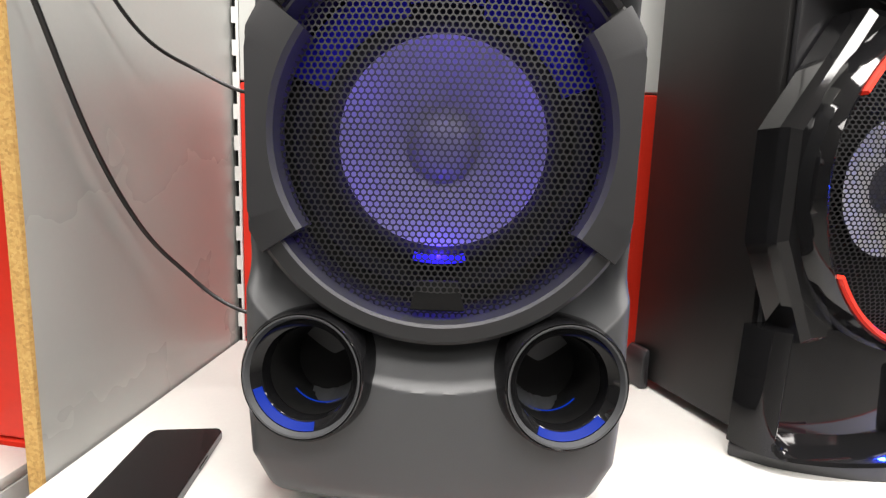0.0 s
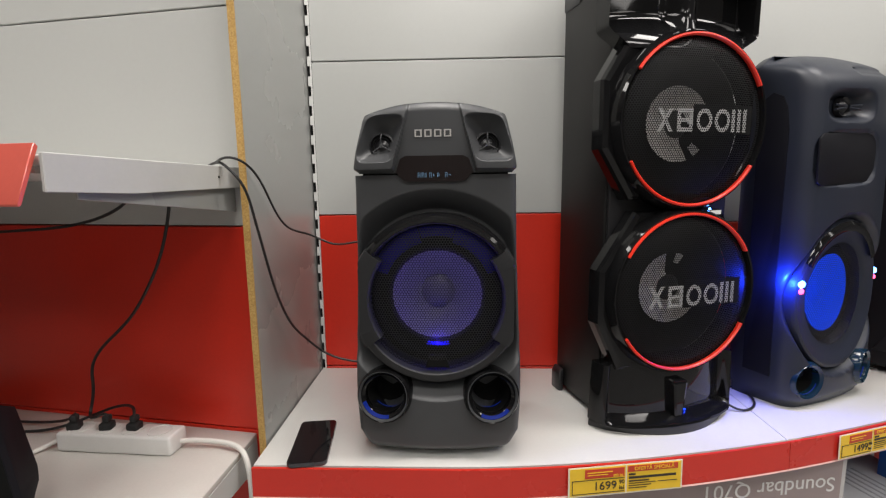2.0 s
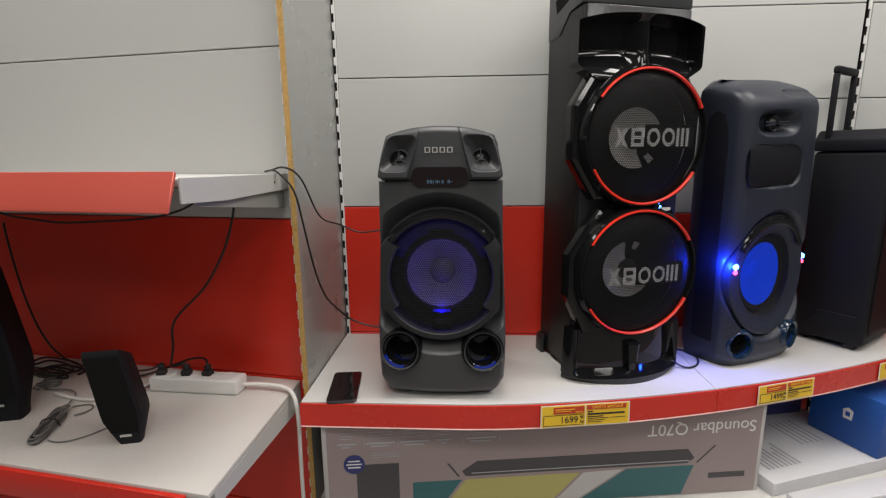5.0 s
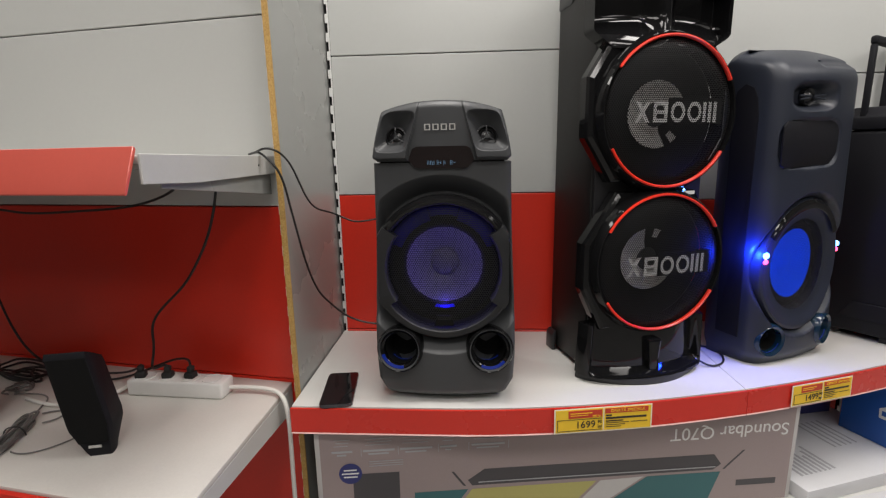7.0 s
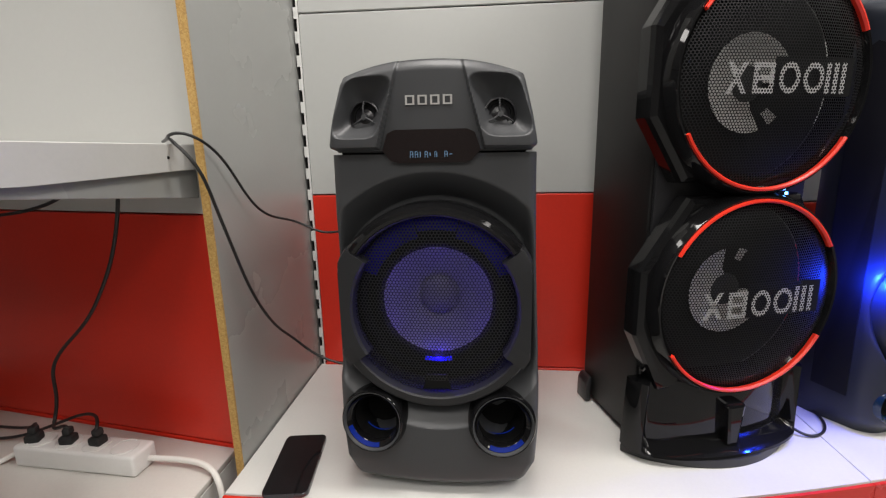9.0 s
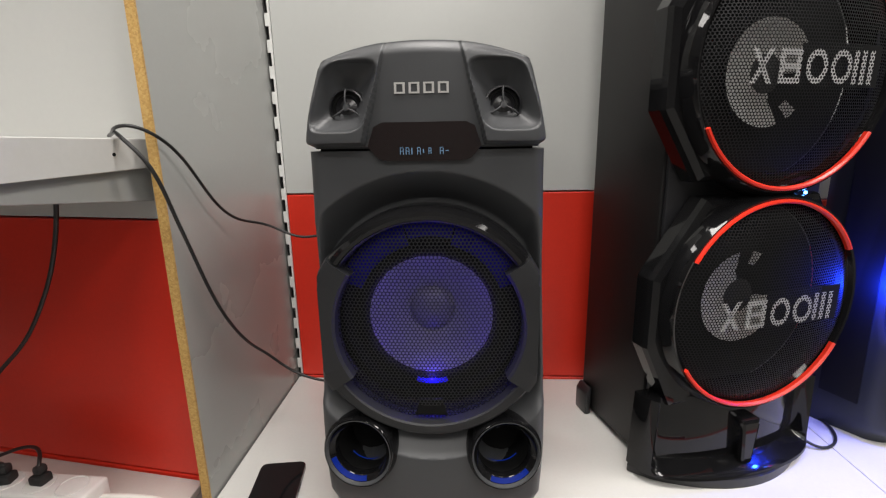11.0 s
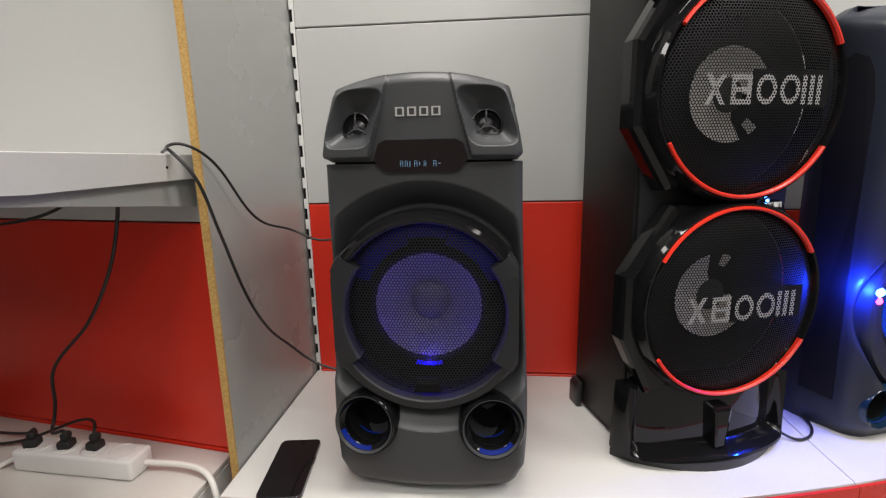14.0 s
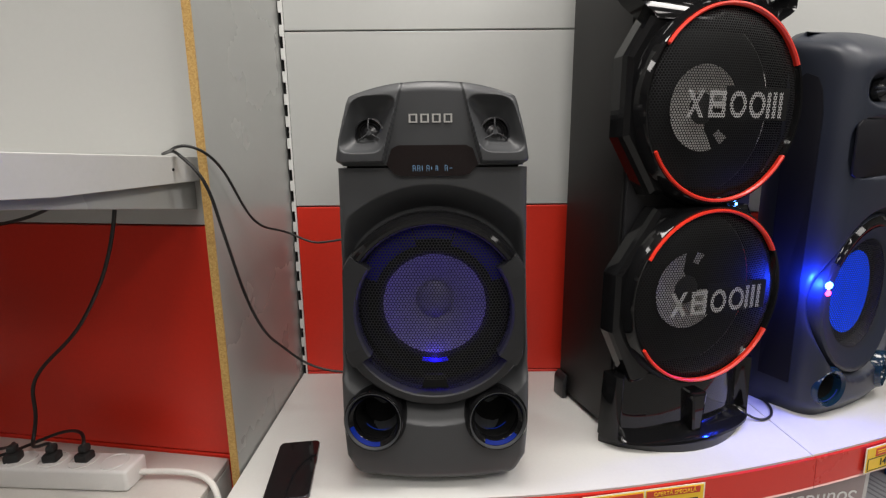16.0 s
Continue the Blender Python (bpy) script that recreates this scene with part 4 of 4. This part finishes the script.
def rounded(hx, hy, r, n=6):
    out = []
    for cx, cy, a0 in ((hx - r, hy - r, 0), (-hx + r, hy - r, 90), (-hx + r, -hy + r, 180), (hx - r, -hy + r, 270)):
        out += [(cx + r * math.cos(radians(a0 + 90 * k / n)), cy + r * math.sin(radians(a0 + 90 * k / n))) for k in range(n + 1)]
    return out


part("frame", slab(rounded(0.0375, 0.0795, 0.009), 0.0003, 0.0078, 0.0018, 2), M_PHONE_RIM, ph, "dark metal rim")
part("screen", slab(rounded(0.0362, 0.0782, 0.008), 0.0079, 0.0085), M_PHONE, ph, "switched-off glossy black screen", smooth=False)
part("side_button", block(0.0373, 0.0382, 0.01, 0.03, 0.003, 0.005), M_PHONE_RIM, ph, smooth=False)


# ---- small satellite speakers in the next bay ----
def satellite(m, h, w, d, label, shear=0.19):
    """A small case on a narrow foot, leaning back and to one side."""
    sp = thing("satellite_speaker", m, label, "speaker", "satellite speakers")
    bm = bmesh.new()
    rows = []
    for t, wf in ((0.0, 0.52), (0.04, 0.60), (0.27, 0.98), (0.34, 1.0), (0.96, 1.0), (1.0, 0.95)):
        hw, y0, x0 = w / 2 * wf, h * 0.10 * t, -shear * h * t
        front = y0 + 0.010 * (1 - smooth01(0.0, 0.12, t)) + (0.004 if t > 0.97 else 0)
        back = y0 + d * (0.62 + 0.38 * smooth01(0.0, 0.34, t))
        out = [(-hw, front + 0.008), (-hw * 0.9, front), (hw * 0.9, front), (hw, front + 0.008), (hw * 0.92, back - 0.015), (hw * 0.7, back), (-hw * 0.7, back), (-hw * 0.92, back - 0.015)]
        rows.append([bm.verts.new((x0 + x, y, t * h - (0.55 * (y - front) if t > 0.9 else 0.0))) for x, y in out])
    for a, b in zip(rows, rows[1:]):
        for k in range(8):
            bm.faces.new((a[k], a[(k + 1) % 8], b[(k + 1) % 8], b[k]))
    bm.faces.new(rows[0][::-1])
    bm.faces.new(rows[-1])
    part("case", bm, M_TROLLEY, sp, angle=28)
    cloth = [(sx * w * q - shear * h * t, h * t) for sx, q, t in ((-1, 0.33, 0.15), (1, 0.33, 0.15), (1, 0.43, 0.32), (1, 0.43, 0.95), (-1, 0.43, 0.95), (-1, 0.43, 0.32))]
    part("front_mesh", prism(cloth, -0.0012, 0.003, 0.001, 1), M_BLACK, sp, "black cloth front", m=Matrix.Rotation(radians(-5.7), 4, "X"), smooth=False)
    part("badge", block(-0.011, 0.011, -0.0012, 0.0, h * 0.10, h * 0.10 + 0.005), M_SILVER, sp, m=pose(-shear * h * 0.1, 0.0035, 0), smooth=False)
    return sp


satellite(pose(-0.657, -0.665, SHELF, 0, 0, 14), 0.208, 0.078, 0.074, "small black satellite speaker on the white shelf")
satellite(pose(-1.010, -0.590, SHELF, 0, 0, 14), 0.400, 0.110, 0.095, "taller black satellite speaker at the shelf's far part")

# ---- socket strip ----
ST = pose(-0.648, -0.412, SHELF, 0, 0, -3.5)
strip = thing("socket_strip", ST, "white four-way socket strip on the shelf", "power strip")
part("case", block(-0.122, 0.122, -0.027, 0.027, 0.0003, 0.040, 0.006, 3), M_SOCKET, strip)
for i in range(4):
    sx = -0.086 + i * 0.0565
    sk = part("socket", turned([(0.0225, 0.001), (0.0222, -0.0015), (0.0205, -0.0015), (0.0195, 0.006), (0.0, 0.0065)], steps=32), M_SOCKET, strip, m=pose(sx, 0, 0.040, -90, 0, 0))
    for hx in (-0.0095, 0.0095):
        part("pin_hole", turned([(0.0, 0.0058), (0.0024, 0.0058), (0.0024, 0.007)], steps=10), M_BLACK, sk, m=pose(hx, 0, 0))
for i, (px, yaw) in enumerate(((-0.648 - 0.030, 8), (-0.648 + 0.027, -6), (-0.648 - 0.098, 15))):
    pg = thing("plug", pose(px, -0.410, SHELF + 0.038, 0, 0, yaw), "black mains plug pushed into the socket strip", "plug", "mains plugs")
    part("body", block(-0.012, 0.012, -0.011, 0.011, 0.0, 0.016, 0.004, 2), M_RUBBER, pg)
    part("grip", block(-0.007, 0.007, -0.006, 0.010, 0.016, 0.030, 0.004, 2), M_RUBBER, pg)

# ---- cables ----
C = "cable"
tube("speaker_cable", [(-0.440, -0.375, 1.364), (-0.410, -0.405, 1.368), (-0.392, -0.435, 1.371), (-0.372, -0.436, 1.378), (-0.350, -0.418, 1.368), (-0.345, -0.365, 1.335), (-0.343, -0.310, 1.262), (-0.338, -0.250, 1.222), (-0.315, -0.200, 1.212), (-0.270, -0.200, 1.189), (-0.243, -0.200, 1.181), (-0.20, -0.20, 1.19), (-0.13, -0.19, 1.20)], 0.0023, M_CABLE, None, "thin black cable hanging across the divider", C)
tube("speaker_cable", [(-0.435, -0.380, 1.3645), (-0.405, -0.410, 1.3700), (-0.385, -0.436, 1.366), (-0.356, -0.436, 1.340), (-0.345, -0.425, 1.305), (-0.345, -0.405, 1.255), (-0.345, -0.380, 1.205), (-0.345, -0.351, 1.139), (-0.345, -0.310, 1.070), (-0.345, -0.249, 1.000), (-0.333, -0.205, 0.962), (-0.295, -0.200, 0.922), (-0.240, -0.200, 0.900), (-0.18, -0.20, 0.895), (-0.13, -0.19, 0.90)], 0.0026, M_CABLE, None, "black cable hanging down the grey divider", C)
tube("mains_cable", [(-0.505, -0.400, 1.345), (-0.512, -0.393, 1.290), (-0.541, -0.388, 1.194), (-0.580, -0.380, 1.130), (-0.629, -0.374, 1.056), (-0.705, -0.362, 1.000), (-0.745, -0.356, 0.950), (-0.740, -0.355, 0.900), (-0.752, -0.360, 0.850), (-0.735, -0.385, 0.845), (-0.700, -0.40, 0.862), (-0.680, -0.408, 0.872), (-0.678, -0.409, 0.866)], 0.0031, M_CABLE, None, "black mains cable hanging in front of the red boards", C)
tube("mains_cable", [(-0.600, -0.358, 1.345), (-0.605, -0.350, 1.297), (-0.728, -0.330, 1.242), (-0.908, -0.302, 1.234), (-1.098, -0.271, 1.220), (-1.174, -0.259, 1.236), (-1.295, -0.240, 1.240), (-1.42, -0.22, 1.30)], 0.0031, M_CABLE, None, "black cable sagging below the upper shelf", C)
tube("mains_cable", [(-1.295, -0.230, 1.22), (-1.295, -0.230, 1.195), (-1.283, -0.232, 1.059), (-1.249, -0.238, 0.920), (-1.195, -0.252, 0.835), (-1.106, -0.285, 0.806), (-1.0, -0.32, 0.805), (-0.88, -0.33, 0.806), (-0.79, -0.36, 0.83), (-0.748, -0.400, 0.872), (-0.746, -0.409, 0.866)], 0.0029, M_CABLE, None, "black cable trailing behind the small speaker", C)
tube("mains_cable", [(-0.621, -0.409, 0.866), (-0.623, -0.402, 0.876), (-0.650, -0.370, 0.872), (-0.720, -0.335, 0.850), (-0.80, -0.345, 0.815), (-0.86, -0.37, 0.804), (-0.95, -0.36, 0.804)], 0.0029, M_CABLE, None, "black cable looping from the plugs", C)
tube("mains_cable", [(-0.532, -0.412, 0.815), (-0.505, -0.410, 0.816), (-0.467, -0.409, 0.814), (-0.425, -0.416, 0.815), (-0.392, -0.432, 0.812), (-0.376, -0.445, 0.790), (-0.372, -0.447, 0.740), (-0.374, -0.447, 0.65), (-0.377, -0.445, 0.51), (-0.377, -0.44, 0.30), (-0.40, -0.45, 0.0)], 0.0052, M_CABLE_WHITE, None, "thick white mains cable hanging beside the divider", C)
tube("mains_cable", [(-0.768, -0.405, 0.820), (-0.785, -0.405, 0.814), (-0.80, -0.43, 0.806), (-0.83, -0.48, 0.806), (-0.90, -0.50, 0.806), (-1.0, -0.46, 0.806)], 0.0045, M_CABLE_WHITE, None, "white cable lying behind the small speaker", C)


def coil(name, cx, cy, rx, ry, yaw, turns, radius, material, label, seed, loose=0.25):
    """A loosely tied bundle of cable lying on the shelf: long flat loops, each a little off the last."""
    rnd = random.Random(seed)
    pts = []
    for k in range(turns):
        gx, gy = 1 + loose * (rnd.random() - 0.5) * 2, 1 + loose * (rnd.random() - 0.5) * 2
        ox, oy = rx * loose * (rnd.random() - 0.5), ry * loose * (rnd.random() - 0.5)
        ang = radians(yaw + 40 * loose * (rnd.random() - 0.5))
        c, s = math.cos(ang), math.sin(ang)
        for j in range(10):
            a = 2 * math.pi * j / 10
            pinch = 0.55 + 0.45 * abs(math.sin(a)) ** 1.5
            x, y = rx * gx * math.cos(a) * pinch + ox, ry * gy * math.sin(a) + oy
            pts.append((cx + c * x - s * y, cy + s * x + c * y, SHELF + radius + 0.001 + 2.1 * radius * (k % 4) * (0.6 + 0.4 * rnd.random())))
    return tube(name, pts, radius, material, None, label, C)


coil("coiled_cable", -0.887, -0.605, 0.021, 0.074, 20, 8, 0.0022, M_CABLE_GREY, "tied bundle of thin grey cable on the shelf", 3)
tube("cable_tie", [(-0.905, -0.612, 0.802), (-0.903, -0.610, 0.822), (-0.886, -0.605, 0.826), (-0.869, -0.600, 0.821), (-0.867, -0.599, 0.802)], 0.0014, M_CABLE, None, "thin black tie round the grey cable", C)
tube("thin_cable", [(-0.905, -0.545, 0.804), (-0.935, -0.50, 0.805), (-0.93, -0.465, 0.805), (-0.98, -0.43, 0.806), (-1.05, -0.44, 0.806)], 0.0018, M_CABLE_GREY, None, "thin grey cable end on the white shelf", C)
tube("thin_cable", [(-0.845, -0.655, 0.803), (-0.80, -0.675, 0.803), (-0.77, -0.64, 0.803), (-0.75, -0.60, 0.803)], 0.0015, M_CABLE_GREY, None, "thin grey cable running to the small speaker", C)
coil("tangled_cable", -1.120, -0.335, 0.100, 0.028, -22, 6, 0.0030, M_CABLE, "tangled bundle of black cable on the shelf", 5, 0.7)
coil("tangled_cable", -1.060, -0.415, 0.060, 0.026, -25, 4, 0.0024, M_CABLE_GREY, "loose tangle of grey cable behind the satellites", 9, 0.8)
tube("thin_cable", [(-0.905, -0.520, 0.804), (-0.875, -0.500, 0.804), (-0.845, -0.515, 0.804), (-0.850, -0.545, 0.804), (-0.868, -0.560, 0.806)], 0.0018, M_CABLE_GREY, None, "thin grey cable bent on the white shelf", C)
tube("speaker_cable", [(0.640, -0.12, 0.85), (0.672, -0.120, 0.806), (0.716, -0.112, 0.804), (0.742, -0.150, 0.804), (0.735, -0.205, 0.804), (0.700, -0.250, 0.804), (0.66, -0.255, 0.804), (0.64, -0.22, 0.82)], 0.0026, M_CABLE, None, "black cable looping out behind the tower speaker", C)


# ---- price labels ----
def price_label(x, w, h, price, cents, label, readable):
    """A yellow double price label clipped into the shelf's price strip; local x runs along the strip."""
    y, s = front_line(x), (front_line(x + 0.06) - front_line(x - 0.06)) / 0.12
    m = pose(x, y - 0.0135, SHELF - 0.030, 0, 0, math.degrees(math.atan(s))) @ pose(0, 0, 0, -2, 0, 0)
    tg = thing("price_label", m, label, "price label", "price labels")
    part("sleeve", block(-w / 2, w / 2, -0.0006, 0.0006, -h / 2, h / 2), M_TAG_EDGE, tg, smooth=False)
    part("card", block(-w / 2 + 0.003, -0.0015, -0.0014, -0.0007, -h / 2 + 0.003, h / 2 - 0.002), M_TAG, tg, smooth=False)
    part("card", block(0.0015, w / 2 - 0.003, -0.0014, -0.0007, -h / 2 + 0.003, h / 2 - 0.002), M_TAG, tg, smooth=False)
    f = pose(0, -0.0019, 0)
    bars("red_band", [(-w * 0.36, -0.004, h * 0.12, h * 0.42), (0.003, w / 2 - 0.010, h * 0.24, h * 0.44)], M_TAG_RED, tg, f)
    g = pose(0, -0.0025, 0)
    lettering("offer_words", "OFERTĂ SPECIALĂ", h * 0.168, M_TAG, pose(w * 0.245, -0.0026, h * 0.335), tg)
    if not price:
        return tg
    lettering("price", price, h * 0.40, M_INK, pose(-w * 0.185, -0.0022, -h * 0.17), tg)
    lettering("cents", cents, h * 0.19, M_INK, pose(-w * 0.040, -0.0022, -h * 0.075), tg)
    lettering("currency", "lei", h * 0.19, M_INK, pose(-w * 0.040, -0.0022, -h * 0.27), tg)
    if readable:
        lettering("old_price", "300 lei", h * 0.13, M_TAG, pose(-w * 0.075, -0.0026, h * 0.17), tg)
    bars("band_print", [(-w * 0.34, -w * 0.12, h * 0.30, h * 0.33), (-w * 0.34, -w * 0.16, h * 0.22, h * 0.24)], M_TAG, tg, g)
    bars("price_frame", [(-w * 0.47, -0.004, h * 0.055, h * 0.07), (-w * 0.47, -0.004, -h * 0.40, -h * 0.385), (-w * 0.47, -w * 0.465, -h * 0.385, h * 0.055)], M_INK, tg, f)
    bars("small_print", [(0.005, 0.018, h * 0.12, h * 0.18), (0.005, w * 0.44, h * 0.0, h * 0.075), (0.005, w * 0.20, -h * 0.10, -h * 0.06), (0.005, w * 0.26, -h * 0.17, -h * 0.15), (w * 0.28, w * 0.45, -h * 0.17, -h * 0.15), (0.005, w * 0.22, -h * 0.25, -h * 0.23), (0.005, w * 0.18, -h * 0.33, -h * 0.31)], M_INK, tg, f)
    return tg


price_label(0.349, 0.226, 0.058, "1699", "90", "yellow double price label reading 1699 lei", True)
price_label(0.912, 0.190, 0.054, "1499", "90", "yellow double price label reading 1499 lei", False)
price_label(1.325, 0.160, 0.052, "", "", "yellow double price label at the strip's end", False)

# ---- boxed goods on the lower shelf ----
BXM = pose(-0.312, -0.462, 0.465, 0, 0, 7.4)
bx = thing("soundbar_carton", BXM, "mauve printed soundbar carton standing upside down", "carton")
BW, BH = 1.195, 0.265
part("carton", block(0, BW, 0, 0.13, 0.0003, BH, 0.003, 2), M_BOX_EDGE, bx)
part("front_print", block(0.012, BW - 0.012, -0.0012, 0.0, 0.004, BH - 0.008), M_BOX, bx, smooth=False)
FP = -0.0018
UPDOWN = pose(0, 0, 0, 0, 180, 0)
lettering("title", "Soundbar Q70T", 0.047, M_BOX_INK, pose(BW - 0.180, FP, BH - 0.060) @ UPDOWN, bx)
part("maker_mark", block(0, 0.105, -0.0004, 0.0004, 0, 0.016), M_BOX_DARK, bx, m=pose(BW - 0.150, FP, BH - 0.215), smooth=False)
picture = part("bar_picture", prism([(0.36, BH - 0.150), (0.40, BH - 0.122), (0.98, BH - 0.122), (1.00, BH - 0.150), (0.98, BH - 0.165), (0.37, BH - 0.165)], FP, FP + 0.0005), M_BOX_DARK, bx, smooth=False)
bars("picture_light", [(0.385, 0.985, BH - 0.1575, BH - 0.155)], M_GREYINK, bx, pose(0, FP - 0.0012, 0))
for x0, x1, dz in ((0.32, 0.355, 0.04), (1.005, 1.06, 0.05)):
    part("picture_prop", prism([(x0, BH - 0.125), (x0 + 0.006, BH - 0.125), (x1, BH - 0.165), (x1 - 0.006, BH - 0.165)] if x0 < 0.5 else [(x0, BH - 0.165), (x0 + 0.006, BH - 0.165), (x1, BH - 0.115), (x1 - 0.006, BH - 0.115)], FP, FP + 0.0005), M_BOX_DARK, bx, smooth=False)
part("teal_screen", prism([(0.23, 0.006), (0.23, BH - 0.175), (0.36, BH - 0.175), (0.30, 0.006)], FP, FP + 0.0005), M_TEAL, bx, smooth=False)
part("gold_screen", prism([(0.31, 0.006), (0.37, BH - 0.175), (0.68, BH - 0.175), (0.60, 0.006)], FP, FP + 0.0005), M_GOLD, bx, smooth=False)
part("pale_screen", prism([(0.61, 0.006), (0.69, BH - 0.175), (0.80, BH - 0.172), (0.67, 0.006)], FP, FP + 0.0005), M_BOX_EDGE, bx, smooth=False)
part("teal_screen", prism([(0.68, 0.006), (0.81, BH - 0.172), (1.00, BH - 0.172), (0.97, 0.006)], FP, FP + 0.0005), M_TEAL, bx, smooth=False)
part("remote_picture", block(0.085, 0.195, FP, FP + 0.0005, 0.006, BH - 0.115), M_BOX_DARK, bx, smooth=False)
part("round_seal", turned([(0.0, -0.0005), (0.027, -0.0005), (0.027, 0.0)], steps=40), M_NAVY, bx, "round navy seal", m=pose(0.080, FP - 0.0003, BH - 0.112))
bars("seal_print", [(-0.015, 0.015, 0.008, 0.011), (-0.020, 0.020, -0.001, 0.002), (-0.016, 0.016, -0.010, -0.007)], M_BOX_INK, bx, pose(0.080, FP - 0.0014, BH - 0.112))
specs = []
for x0, w in ((0.045, 0.038), (0.118, 0.064), (0.205, 0.066), (0.300, 0.030), (0.375, 0.070)):
    for k in range(3):
        specs.append((x0 + 0.004 * (k % 2), x0 + w - 0.003 * k, BH - 0.024 - 0.008 * k, BH - 0.0225 - 0.008 * k))
    specs.append((x0 - 0.006, x0 + w + 0.004, BH - 0.057, BH - 0.052))
    specs.append((x0 + 0.006, x0 + w - 0.010, BH - 0.065, BH - 0.061))
specs += [(0.125, 0.205, BH - 0.084 - 0.006 * k, BH - 0.0825 - 0.006 * k) for k in range(3)]
specs += [(x, x + 0.0012, BH - 0.068, BH - 0.047) for x in (0.107, 0.194, 0.289, 0.362, 0.458)]
bars("feature_print", specs, M_GREYINK, bx, pose(0, FP, 0))
bars("arrow_mark", [(0.640, 0.652, BH - 0.016, BH - 0.012), (0.643, 0.649, BH - 0.0118, BH - 0.009)], M_BOX_INK, bx, pose(0, FP, 0))

wb = thing("white_carton", pose(0.90, -0.335, 0.465, 0, 0, 18), "flat white carton with faint grey print lying on the shelf", "carton")
part("carton", block(0.0, 0.46, 0.0, 0.34, 0.0003, 0.040, 0.002, 2), M_WHITEBOX, wb)
rows_ = [(0.04 + 0.016 * k, 0.048 + 0.016 * k, 0.05, 0.05 + 0.11 * (0.6 + 0.4 * ((k * 7) % 5) / 5)) for k in range(8)]
bm = bmesh.new()
for x0, x1, y0, y1 in rows_ + [(0.25 + 0.02 * k, 0.256 + 0.02 * k, 0.12, 0.24) for k in range(5)]:
    block(x0, x1, y0, y1, 0.0404, 0.0408, bm=bm)
part("print", bm, M_GREYINK, wb, smooth=False)
tagged(part("white_carton", block(0, 0.5, 0, 0.06, 0.0, 0.035, 0.002, 2), M_WHITEBOX, m=pose(0.93, -0.42, 0.4655, 0, 0, 14)), "narrow white carton at the front of the lower shelf", "carton")
bb = thing("blue_carton", pose(1.265, -0.215, 0.5062, 0, 0, 22), "bright blue carton with a small white emblem", "carton")
part("carton", block(0.0, 0.33, 0.0, 0.20, 0.0, 0.175, 0.003, 2), M_BLUEBOX, bb)
part("emblem", prism([(-0.012, -0.018), (0.012, -0.018), (0.014, 0.010), (0.0, 0.020), (-0.014, 0.010)], -0.0006, 0.0006), M_BOX_INK, bb, m=pose(-0.0012, 0.09, 0.10, 0, 0, -90), smooth=False)
part("emblem_core", block(-0.006, 0.006, -0.0014, -0.0004, -0.008, 0.006), M_BLUEBOX, bb, m=pose(-0.0016, 0.09, 0.10, 0, 0, -90), smooth=False)
# block added to stand for the purple shade behind the cartons
tagged(part("shade_block", block(0, 0.30, 0, 0.10, 0.0, 0.19, 0.003, 2), M_NAVY, m=pose(0.93, -0.01, 0.5062, 0, 0, 12)), "dark purple block added for the shade under the shelf", "carton")
